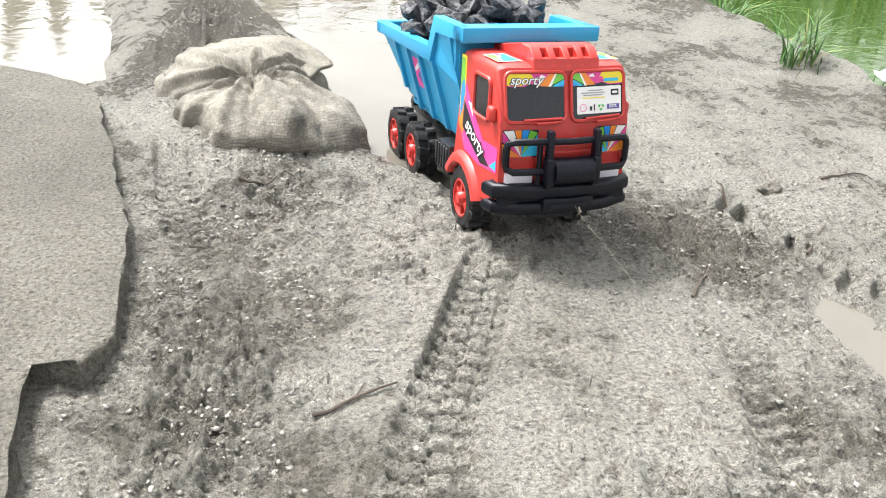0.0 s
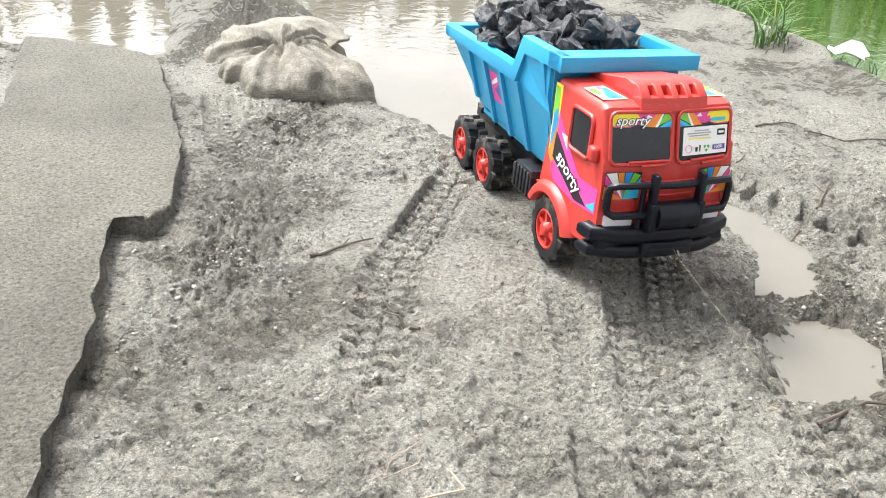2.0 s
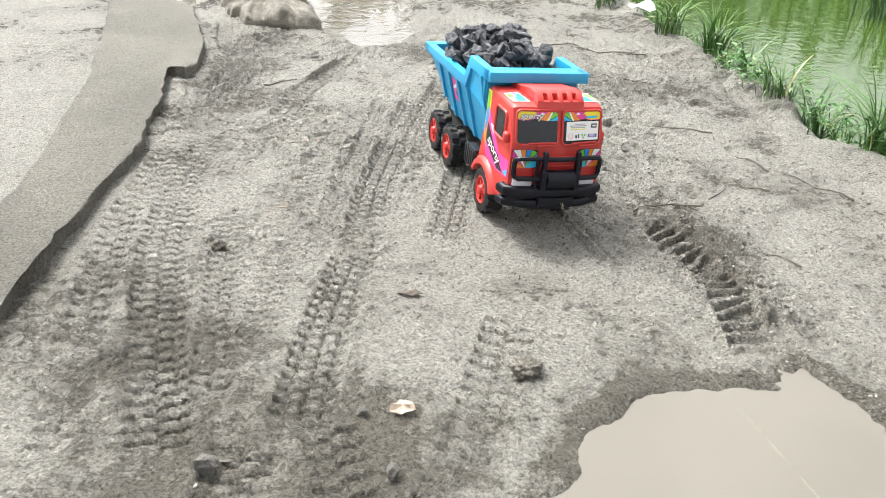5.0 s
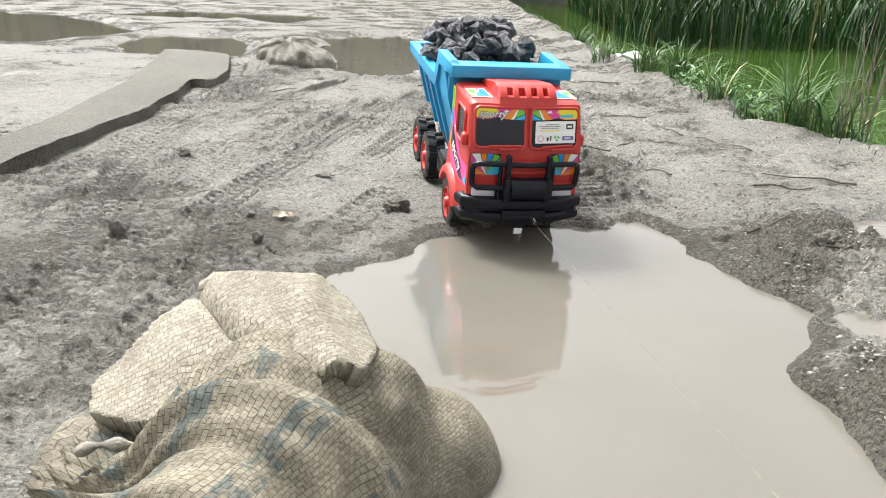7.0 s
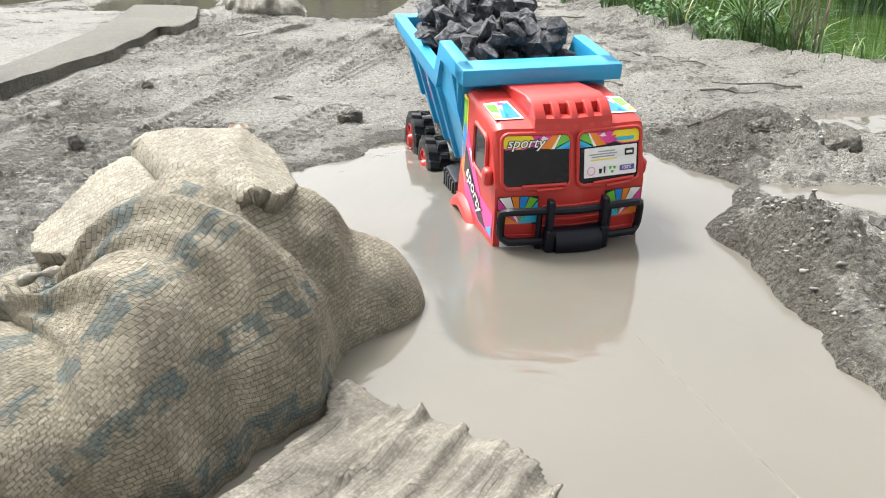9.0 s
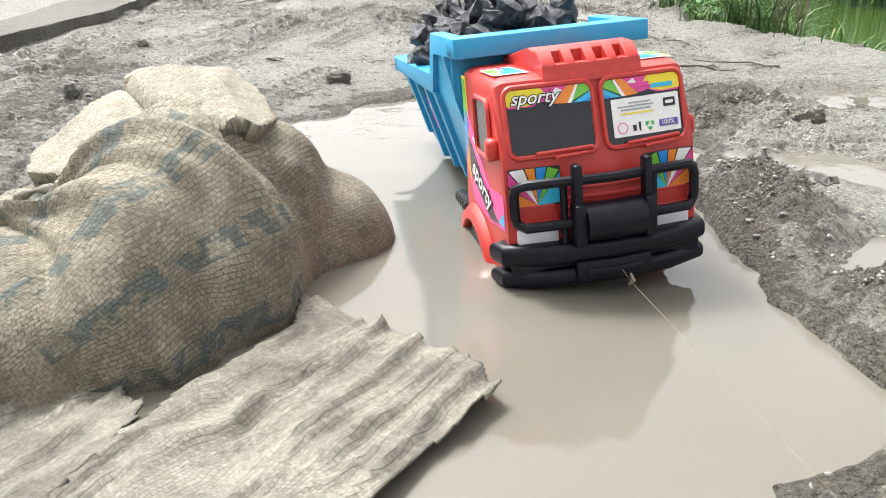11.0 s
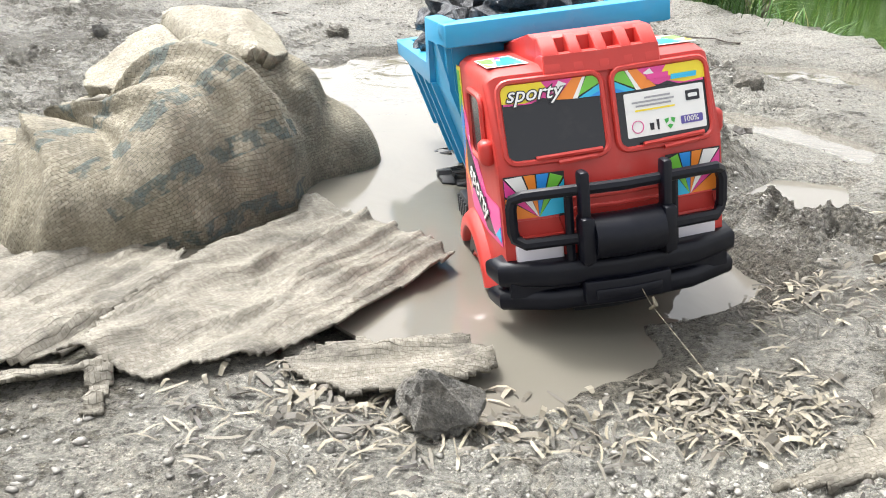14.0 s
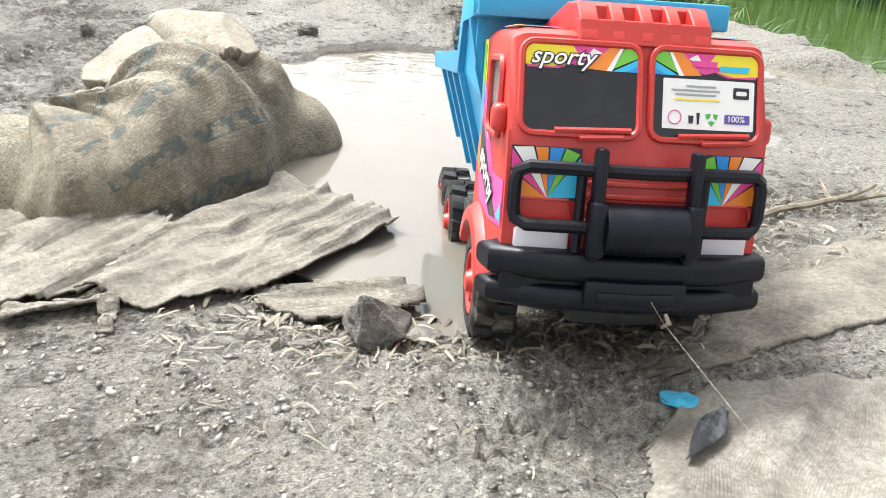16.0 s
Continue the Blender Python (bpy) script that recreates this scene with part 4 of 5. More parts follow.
# ---- sacks and sacking ----
def woven(name, dry, stain, ink=None, cell=190.0, ink_at=(0.0, 0.0), gap=0.42, relief=0.0045):
    """Coarse plaited strips, in the mesh's own uv metres, with mud stains and faded print."""
    m, nt, b = material(name)
    uv = nt.nodes.new("ShaderNodeTexCoord").outputs["UV"]
    br = nt.nodes.new("ShaderNodeTexBrick")
    br.inputs["Scale"].default_value = cell
    br.inputs["Mortar Size"].default_value = 0.055
    br.inputs["Mortar Smooth"].default_value = 0.6
    br.inputs["Brick Width"].default_value = 1.15
    br.inputs["Row Height"].default_value = 0.85
    br.inputs["Color1"].default_value = (1, 1, 1, 1)
    br.inputs["Color2"].default_value = (0.72, 0.70, 0.66, 1)
    br.inputs["Mortar"].default_value = (gap, gap * 0.94, gap * 0.86, 1)
    warp = nt.nodes.new("ShaderNodeTexNoise")
    warp.inputs["Scale"].default_value = 14.0
    nt.links.new(uv, warp.inputs["Vector"])
    add = nt.nodes.new("ShaderNodeVectorMath")
    add.operation = "MULTIPLY_ADD"
    add.inputs[1].default_value = (0.03, 0.03, 0.0)
    nt.links.new(warp.outputs["Color"], add.inputs[0])
    nt.links.new(uv, add.inputs[2])
    nt.links.new(add.outputs[0], br.inputs["Vector"])
    mid = noise_tex(nt, 17, 6, 0.65)
    fine = noise_tex(nt, 220, 5, 0.7)
    f = ramp(nt, mid, [(0.42, (0, 0, 0)), (0.66, (1, 1, 1))])
    col = mix_col(nt, f, dry, stain)
    if ink:
        sep = nt.nodes.new("ShaderNodeSeparateXYZ")
        nt.links.new(uv, sep.inputs[0])
        band = math_node(nt, "GREATER_THAN", math_node(nt, "SINE", math_node(nt, "ADD", math_node(nt, "MULTIPLY", sep.outputs[1], 105.0), ink_at[1])), 0.55)
        patch = nt.nodes.new("ShaderNodeTexNoise")
        patch.inputs["Scale"].default_value = 62.0
        patch.inputs["Detail"].default_value = 3.0
        nt.links.new(uv, patch.inputs["Vector"])
        on = math_node(nt, "MULTIPLY", band, ramp_value(nt, patch.outputs[0], 0.45, 0.52))
        lim = math_node(nt, "MULTIPLY", math_node(nt, "GREATER_THAN", sep.outputs[0], ink_at[0]), math_node(nt, "LESS_THAN", sep.outputs[0], ink_at[0] + 0.24))
        fade = math_node(nt, "MULTIPLY", math_node(nt, "MULTIPLY", on, lim), math_node(nt, "ADD", math_node(nt, "MULTIPLY", fine, 1.3), -0.05))
        col = mix_col(nt, fade, col, ink)
    col = mix_col(nt, 0.85, col, br.outputs["Color"], "MULTIPLY")
    sp = ramp(nt, fine, [(0.35, (0.6, 0.58, 0.55)), (0.55, (1, 1, 1)), (0.7, (1.2, 1.2, 1.18))])
    col = mix_col(nt, 0.7, col, sp, "MULTIPLY")
    nt.links.new(col, b.inputs["Base Color"])
    b.inputs["Roughness"].default_value = 0.7
    h = math_node(nt, "ADD", math_node(nt, "MULTIPLY", br.outputs["Fac"], -0.9), math_node(nt, "ADD", math_node(nt, "MULTIPLY", fine, 0.5), math_node(nt, "MULTIPLY", mid, 1.4)))
    bump(nt, b, h, relief, 1.0)
    return m


def ramp_value(nt, v, lo, hi):
    r = nt.nodes.new("ShaderNodeMapRange")
    r.inputs[1].default_value, r.inputs[2].default_value = lo, hi
    nt.links.new(v, r.inputs[0])
    return r.outputs[0]


SACK_CLOTH = woven("woven_sack", (0.335, 0.302, 0.222), (0.185, 0.165, 0.12), (0.045, 0.095, 0.105), 230.0, (-0.18, 0.6), 0.28, 0.006)
SACK_PALE = woven("pale_sack", (0.40, 0.37, 0.29), (0.27, 0.24, 0.185), None, 190.0)
SACK_PLAIN = woven("muddy_sack", (0.33, 0.31, 0.26), (0.15, 0.14, 0.115), None, 190.0)
BURLAP = woven("burlap", (0.285, 0.266, 0.22), (0.13, 0.12, 0.098), None, 300.0, gap=0.5, relief=0.0035)
SHEETING = woven("dirty_sheeting", (0.30, 0.284, 0.25), (0.12, 0.108, 0.088), None, 420.0, gap=0.75, relief=0.002)


def blob(name, centre, lumps_, mat, label, category, axis_dir, creases, seed=0, amp=0.008, cut=-0.07):
    """A closed lumpy bag: the outer hull of ellipsoids seen from a centre, with creases that run out from a tied end."""
    bm = bmesh.new()
    bmesh.ops.create_icosphere(bm, subdivisions=6, radius=1)
    c = Vector(centre)
    rots = [(Vector(o) - c, Vector(r), Euler([radians(a) for a in e]).to_matrix().transposed()) for o, r, e in lumps_]
    for v in bm.verts:
        d = v.co.normalized()
        best, total = 0.01, 0.0
        for o, r, rt in rots:
            dl, ol = rt @ d, rt @ -o
            dl, ol = Vector([a / b for a, b in zip(dl, r)]), Vector([a / b for a, b in zip(ol, r)])
            A, B, C = dl.dot(dl), dl.dot(ol), ol.dot(ol) - 1
            disc = B * B - A * C
            if disc > 0:
                s = (-B + math.sqrt(disc)) / A
                if s > 0:
                    total += s ** 14
        v.co = c + d * max(best, total ** (1 / 14))
    for _ in range(3):
        bmesh.ops.smooth_vert(bm, verts=bm.verts[:], factor=0.5, use_axis_x=True, use_axis_y=True, use_axis_z=True)
    u = Vector(axis_dir).normalized()
    side = u.cross(Vector((0, 0, 1))).normalized()
    tie, reach, depth, count = creases
    tie = Vector(tie)
    uvl = bm.loops.layers.uv.new("uv")
    where = {}
    for v in bm.verts:
        q = v.co - c
        ang = math.atan2(q.dot(side), q.z + 0.06)
        where[v] = (q.dot(u), ang * 0.17)
        t = v.co - tie
        dist = t.length
        ta = math.atan2(t.dot(side), t.dot(u))
        fold = math.sin(ta * count + 2.2 * noise.noise(v.co * 7)) ** 3
        n = noise.noise(v.co * 13 + Vector((seed, 0, 0))) * amp + noise.noise(v.co * 40) * amp * 0.3
        n += depth * fold * math.exp(-dist / reach) * min(1, dist / 0.04)
        v.co += q.normalized() * n
        v.co.z = max(v.co.z, cut)
    for f in bm.faces:
        f.smooth = True
        for lp in f.loops:
            lp[uvl].uv = where[lp.vert]
    ob = part(name, bm, mat, None, "", "all")
    return tagged(ob, label, category)


def cloth(name, outline, height, mat, label, category, along_dir, step=0.005, thick=0.003, seed=0, ragged=0.006):
    """A lying sheet of cloth: a grid inside an outline, raised by height(x, y), with thickness."""
    u = Vector((*along_dir, 0)).normalized()
    w = Vector((-u.y, u.x, 0))
    pu = [Vector((*p, 0)).dot(u) for p in outline]
    pw = [Vector((*p, 0)).dot(w) for p in outline]
    a, b = np.meshgrid(np.arange(min(pu), max(pu), step), np.arange(min(pw), max(pw), step))
    x, y = a * u.x + b * w.x, a * u.y + b * w.y
    keep = inside(x, y, list(outline)) + ragged * fractal(x, y, 0.03, 2, seed) > 0
    z = height(x, y, a, b)
    n = a.shape[1]
    verts = np.stack([x, y, z], -1).reshape(-1, 3)
    k = keep[:-1, :-1] & keep[1:, :-1] & keep[:-1, 1:] & keep[1:, 1:]
    i, j = np.nonzero(k)
    quads = np.stack([i * n + j, i * n + j + 1, (i + 1) * n + j + 1, (i + 1) * n + j], -1)
    used = np.unique(quads)
    back = np.zeros(len(verts), int)
    back[used] = np.arange(len(used))
    me = bpy.data.meshes.new(name)
    me.from_pydata(verts[used].tolist(), [], back[quads].tolist())
    uvl = me.uv_layers.new(name="uv")
    uv = np.stack([a.ravel()[used], b.ravel()[used]], -1)
    uvl.data.foreach_set("uv", uv[back[quads].ravel()].ravel())
    me.polygons.foreach_set("use_smooth", [True] * len(me.polygons))
    me.materials.append(mat)
    ob = new(name, me)
    so = ob.modifiers.new("thickness", "SOLIDIFY")
    so.thickness, so.offset = thick, 0
    return tagged(ob, label, category)


near_sack = blob("sack", (0.22, -0.94, -0.02),
     [((0.265, -0.925, -0.035), (0.112, 0.20, 0.170), (0, 0, -6)), ((0.315, -0.845, -0.02), (0.075, 0.09, 0.128), (0, 0, 20)), ((0.17, -1.04, -0.03), (0.15, 0.125, 0.108), (0, 0, 20)), ((0.365, -0.815, -0.035), (0.088, 0.075, 0.085), (0, 0, 30)),
      ((0.14, -0.87, -0.02), (0.09, 0.10, 0.075), (0, 0, 0)), ((0.20, -0.83, -0.01), (0.10, 0.06, 0.10), (0, 0, 20)), ((0.04, -1.05, -0.05), (0.14, 0.10, 0.075), (0, 0, 20))],
     SACK_CLOTH, "full woven sack with faded blue print lying in the puddle", "sack", (0.43, 0.9, 0), ((0.08, -0.96, 0.07), 0.32, 0.026, 12), 1, 0.007)


def folded_top(x, y, a, b):
    plane = 0.076 + 0.28 * (x - 0.101) + 0.411 * (y + 0.85)
    z = np.minimum(plane, 0.137 - 0.55 * np.maximum(0, x - 0.27) - 0.5 * np.maximum(0, y + 0.775))
    _, n, _ = along(x, y, [(0.175, -0.775), (0.215, -0.83), (0.262, -0.868)])
    dent = np.exp(-(((x - 0.20) / 0.028) ** 2 + ((y + 0.868) / 0.02) ** 2))
    return z + 0.009 * smooth(-0.004, 0.004, n) - 0.007 * np.exp(-(((n + 0.006) / 0.006) ** 2)) - 0.010 * dent + 0.003 * fractal(x, y, 0.04, 2, 3)


near_flap = cloth("flap", [(0.098, -0.855), (0.135, -0.80), (0.178, -0.762), (0.25, -0.758), (0.305, -0.79), (0.335, -0.85), (0.328, -0.90), (0.27, -0.905), (0.20, -0.915), (0.145, -0.905), (0.105, -0.885)], folded_top,
                  SACK_PALE, "pale mud-stained flap of sacking folded over the sack", "", (0.9, 0.4), 0.003, 0.020, 5, 0.0)
near_flap.parent = near_sack
bm = bmesh.new()
tube(bm, [(0.11 + 0.225 * t, -0.925 + 0.02 * t - 0.015 * math.sin(3.1 * t), 0.058 + 0.06 * t + 0.003 * math.sin(17 * t)) for t in np.linspace(0, 0.55, 30)], [0.004 + 0.002 * math.sin(k) for k in range(30)], 6)
part("hem", bm, SACK_PLAIN, near_sack, "rolled dirty hem of the sack", "all")
far_sack = blob("sack", (-0.32, 2.27, 0.0), [((-0.30, 2.17, 0.02), (0.16, 0.11, 0.075), (0, 0, 15)), ((-0.36, 2.36, 0.025), (0.17, 0.17, 0.075), (0, 0, 30)), ((-0.20, 2.13, 0.01), (0.07, 0.07, 0.06), (0, 0, 0)), ((-0.17, 2.19, 0.0), (0.05, 0.055, 0.05), (0, 0, 0))],
     SACK_PLAIN, "mud-caked woven sack lying between pools", "sack", (0.9, 0.3, 0), ((-0.33, 2.25, 0.09), 0.25, 0.030, 9), 4, 0.022)


def far_folds(x, y, a, b):
    return 0.055 + 0.05 * np.exp(-(((x + 0.30) / 0.12) ** 2 + ((y - 2.42) / 0.12) ** 2)) + 0.012 * np.abs(fractal(a * 0.5, b, 0.05, 3, 8))


far_flap = cloth("flap", [(-0.50, 2.32), (-0.42, 2.24), (-0.22, 2.30), (-0.17, 2.38), (-0.22, 2.5), (-0.33, 2.6), (-0.45, 2.48)], far_folds, SACK_PLAIN, "torn dirty sacking crumpled on a sack", "", (0.8, -0.5), 0.006, 0.006, 9, 0.012)
far_flap.parent = far_sack


def folds(base, amp, gap, seed, slope=(0.0, 0.0), at=(0.0, 0.0)):
    def height(x, y, a, b):
        ridge = 1 - np.abs(value_noise(a * 0.10 + 5, b + 0.01 * value_noise(a, b, 0.06, seed + 3), gap, seed))
        low = np.maximum(ground_height(x, y) + 0.002, -0.0195 + 0.011 * ridge ** 3 + 0.006 * (1 - np.abs(value_noise(a * 0.15, b, gap * 0.4, seed + 9))) ** 4)
        z = base + slope[0] * (x - at[0]) + slope[1] * (y - at[1]) + amp * (ridge ** 2 - 0.4) + 0.45 * amp * (1 - np.abs(value_noise(a * 0.10, b, gap * 0.36, seed + 5))) ** 3 + 0.12 * amp * fractal(a * 0.3, b, gap * 0.5, 2, seed + 7)
        return np.maximum(z, low)
    return height


cloth("burlap", [(0.37, -0.955), (0.40, -0.985), (0.47, -1.03), (0.53, -1.085), (0.545, -1.125), (0.49, -1.20), (0.455, -1.26), (0.40, -1.325), (0.33, -1.36), (0.26, -1.34), (0.275, -1.27), (0.31, -1.17), (0.345, -1.08), (0.375, -1.03)],
      folds(-0.020, 0.013, 0.034, 11, (-0.10, -0.02), (0.42, -1.15)), BURLAP, "torn wet burlap sheet draped into the puddle", "burlap", (0.35, 0.6), 0.003, 0.002, 12, 0.003)
cloth("burlap", [(0.05, -1.14), (0.16, -1.10), (0.275, -1.125), (0.30, -1.16), (0.285, -1.25), (0.26, -1.33), (0.21, -1.38), (0.10, -1.40), (0.0, -1.38)],
      folds(-0.018, 0.019, 0.036, 15), BURLAP, "mud-soaked burlap spread on the bank", "burlap", (0.3, 0.8), 0.0035, 0.002, 16, 0.006)
cloth("burlap", [(0.20, -1.375), (0.29, -1.325), (0.305, -1.34), (0.315, -1.40), (0.30, -1.40), (0.285, -1.36), (0.22, -1.395)],
      folds(-0.012, 0.012, 0.012, 19), BURLAP, "curled torn strip of burlap", "burlap", (0.8, 0.3), 0.003, 0.003, 20, 0.004)
cloth("burlap", [(0.40, -1.32), (0.47, -1.275), (0.55, -1.275), (0.575, -1.30), (0.55, -1.345), (0.46, -1.355)],
      folds(-0.018, 0.012, 0.03, 23), BURLAP, "frayed piece of burlap pressed into mud", "burlap", (0.9, 0.2), 0.004, 0.003, 24, 0.014)
cloth("burlap", [(0.71, -1.46), (0.78, -1.425), (0.84, -1.34), (0.90, -1.28), (1.08, -1.20), (1.20, -1.20), (1.15, -1.36), (0.98, -1.40), (0.86, -1.425), (0.78, -1.452)],
      folds(0.016, 0.017, 0.022, 27, (0.10, 0.02), (0.86, -1.4)), BURLAP, "long flat strip of torn burlap on mud", "burlap", (0.9, 0.25), 0.004, 0.004, 28, 0.008)
cloth("plastic_sheet", [(0.69, -1.66), (0.715, -1.57), (0.745, -1.515), (0.80, -1.47), (0.92, -1.485), (1.02, -1.45), (1.05, -1.7)],
      folds(0.012, 0.013, 0.05, 31, (0.10, 0.0), (0.75, -1.5)), SHEETING, "crumpled dirty white sheeting trodden into mud", "sheet", (0.5, 0.7), 0.004, 0.003, 32, 0.01)


# ---- stones, clods, scraps ----
def stone_mesh(seed, mat, r=1.0, rough=0.18, flat=0.8):
    bm = bmesh.new()
    bmesh.ops.create_icosphere(bm, subdivisions=4, radius=1)
    for v in bm.verts:
        d = v.co.normalized()
        k = 1 + rough * noise.noise(d * 1.6 + Vector((seed, 0, 0))) + rough * 0.6 * noise.noise(d * 4 + Vector((0, seed, 0))) + rough * 0.35 * abs(noise.noise(d * 9 + Vector((0, 0, seed))))
        v.co = Vector((d.x, d.y * 0.9, d.z * flat)) * k * r
    if mat is CLOD:
        bmesh.ops.subdivide_edges(bm, edges=bm.edges[:], cuts=1, use_grid_fill=True)
        for v in bm.verts:
            d = v.co.normalized()
            v.co += d * r * (0.22 * (abs(noise.noise(d * 6 + Vector((seed, 1, 0)))) - 0.2) + 0.16 * (abs(noise.noise(d * 13 + Vector((seed, 0, 1)))) - 0.2))
    me = bpy.data.meshes.new("stone")
    bm.to_mesh(me)
    bm.free()
    me.materials.append(mat)
    me.polygons.foreach_set("use_smooth", [True] * len(me.polygons))
    return me


ROCK = earth("grey_rock", (0.17, 0.165, 0.15), (0.09, 0.087, 0.08), 0.5, (0.6, 0.35), 0.004)
rnd = random.Random(3)
def broken_stone(seed, mat, r, size=(1.0, 0.85, 0.8)):
    """An angular stone: a hull of random corners with chipped faces."""
    q = random.Random(seed)
    bm = bmesh.new()
    for _ in range(16):
        d = Vector((q.gauss(0, 1), q.gauss(0, 1), q.gauss(0, 1))).normalized() * r * q.uniform(0.9, 1.15)
        bm.verts.new((d.x * size[0], d.y * size[1], d.z * size[2]))
    out = bmesh.ops.convex_hull(bm, input=bm.verts[:])
    bmesh.ops.delete(bm, geom=list({g for g in out["geom_interior"] + out["geom_unused"] if isinstance(g, bmesh.types.BMVert)}), context="VERTS")
    bmesh.ops.subdivide_edges(bm, edges=bm.edges[:], cuts=4, use_grid_fill=True)
    for v in bm.verts:
        v.co += v.co.normalized() * r * (0.10 * noise.noise(v.co / r * 2.2 + Vector((seed, 0, 0))) + 0.07 * noise.noise(v.co / r * 6))
    me = bpy.data.meshes.new("stone")
    bm.to_mesh(me)
    bm.free()
    me.materials.append(mat)
    return me


for name, label, cat, x, y, r, mat in (
        ("rock", "dark grey muddy rock on the puddle bank", "rock", 0.530, -1.374, 0.034, ROCK),
        ("mud_clod", "small rounded clod on torn burlap", "clod", 0.424, -1.294, 0.016, CLOD),
        ("stone", "dark stone on the wet path", "stone", 0.294, -0.007, 0.021, CLOD),
        ("stone", "small dark stone pressed in mud", "stone", -0.219, 0.376, 0.013, CLOD),
        ("stone", "small dark stone pressed in mud", "stone", -0.141, -0.213, 0.017, ROCK),
        ("stone", "small grey stone on the path", "stone", 0.085, -0.227, 0.013, ROCK),
        ("stone", "small bluish stone on the path", "stone", 0.049, -0.112, 0.009, ROCK),
        ("stone", "grey stone lying by the sack", "stone", 0.20, -1.125, 0.014, ROCK),
        ("mud_clod", "dark clod on wet ground", "clod", 0.60, 1.95, 0.022, CLOD),
        ("mud_clod", "dark clod by the puddle", "clod", 0.867, -0.106, 0.014, CLOD),
        ("mud_clod", "flat mud lump in a rut", "clod", 1.10, -0.30, 0.03, CLOD),
        ("mud_clod", "flat mud lump in a rut", "clod", 1.03, -0.15, 0.022, CLOD)):
    ob = tagged(new(name, broken_stone(round(x * 900), mat, r) if mat is ROCK else stone_mesh(rnd.uniform(0, 90), mat, r, 0.35 if mat is CLOD else 0.28, 0.75)), label, cat)
    z = float(ground_height(np.array([x]), np.array([y]))[0])
    ob.matrix_world = pose(x, y, z + r * (0.30 if mat is CLOD else 0.62), rnd.uniform(-15, 15), rnd.uniform(-15, 15), rnd.uniform(0, 360))


def ground_z(x, y):
    return float(ground_height(np.array([x]), np.array([y]))[0])


def simple(name, col, rough=0.6, var=0.4, scale=60):
    m, nt, b = material(name)
    c = ramp(nt, noise_tex(nt, scale, 5, 0.65), [(0.3, tuple(v * (1 - var) for v in col)), (0.7, tuple(min(1, v * (1 + var)) for v in col))])
    nt.links.new(c, b.inputs["Base Color"])
    b.inputs["Roughness"].default_value = rough
    return m


def fibre_material():
    m, nt, b = material("fibre")
    g = nt.nodes.new("ShaderNodeNewGeometry")
    c = ramp(nt, g.outputs["Random Per Island"], [(0.0, (0.04, 0.035, 0.027)), (0.5, (0.12, 0.107, 0.082)), (0.85, (0.22, 0.195, 0.145)), (1.0, (0.34, 0.30, 0.22))])
    nt.links.new(c, b.inputs["Base Color"])
    b.inputs["Roughness"].default_value = 0.65
    return m


FIBRE = fibre_material()
TWIG = simple("twig", (0.075, 0.058, 0.043))
STRAW = simple("straw", (0.20, 0.175, 0.125), 0.7, 0.65, 40)
PALE = simple("pale_leaf", (0.36, 0.29, 0.22))
BLUE_BIT = simple("blue_scrap", (0.03, 0.30, 0.46))
WHITE_BAG = simple("white_bag", (0.62, 0.64, 0.62), 0.35, 0.25)
LITTER = simple("dark_litter", (0.05, 0.043, 0.036), 0.6, 0.5)


def twig(x, y, yaw, length, r=0.002, label="thin dark twig lying on mud", mat=TWIG, name="twig", rise=0.0):
    bm = bmesh.new()
    n = 7
    q = random.Random(round(x * 1000 + y * 77))
    bend = q.uniform(-0.25, 0.25)
    pts = []
    for k in range(n):
        t = k / (n - 1) - 0.5
        px, py = x + math.cos(yaw + bend * t) * t * length, y + math.sin(yaw + bend * t) * t * length
        pts.append((px, py, ground_z(px, py) + r + q.uniform(0, 0.003) + rise * (t + 0.5)))
    tube(bm, pts, [r * (1.2 - 0.7 * k / n) for k in range(n)], 6)
    if length > 0.09:
        a = Vector(pts[3])
        tube(bm, [a, a + Vector((math.cos(yaw + 0.7), math.sin(yaw + 0.7), 0.05)) * length * 0.25], [r * 0.7, r * 0.4], 5)
    return tagged(part(name, bm, mat, None, "", True), label, "twig")


for x, y, yaw, ln in ((0.92, 1.10, 2.6, 0.16), (1.02, 0.86, 1.9, 0.12), (0.80, 0.62, 0.6, 0.2), (0.74, 0.55, 1.2, 0.14), (0.70, 0.58, 0.2, 0.16), (0.95, 0.70, 2.4, 0.08), (1.12, 0.72, 2.2, 0.18),
                       (0.85, 1.55, 2.8, 0.2), (0.78, 2.0, 0.2, 0.12), (0.93, 1.9, 2.9, 0.25), (0.56, 1.75, 0.8, 0.12), (0.5, 1.95, 1.6, 0.05), (-0.128, 1.22, 2.0, 0.1), (-0.20, 1.40, 0.4, 0.1),
                       (-0.30, 1.95, 0.2, 0.09), (0.30, 1.62, 0.9, 0.12), (0.60, 1.50, 0.4, 0.14), (0.68, 1.62, 0.9, 0.16), (1.1, 0.25, 0.2, 0.14), (0.98, -0.04, 0.7, 0.16), (1.05, -0.2, 0.4, 0.12),
                       (1.2, 0.35, 2.6, 0.2), (0.86, 0.35, 2.2, 0.08), (0.47, 0.98, 0.1, 0.10), (0.42, 1.02, 0.15, 0.2)):
    twig(x, y, yaw, ln)
twig(-0.79, 2.36, 2.2, 0.13, 0.003, "dark forked twig lying on the slab")
twig(1.07, -1.06, 0.62, 0.30, 0.004, "pale bare branch lying on the bank", STRAW, "branch", 0.02)
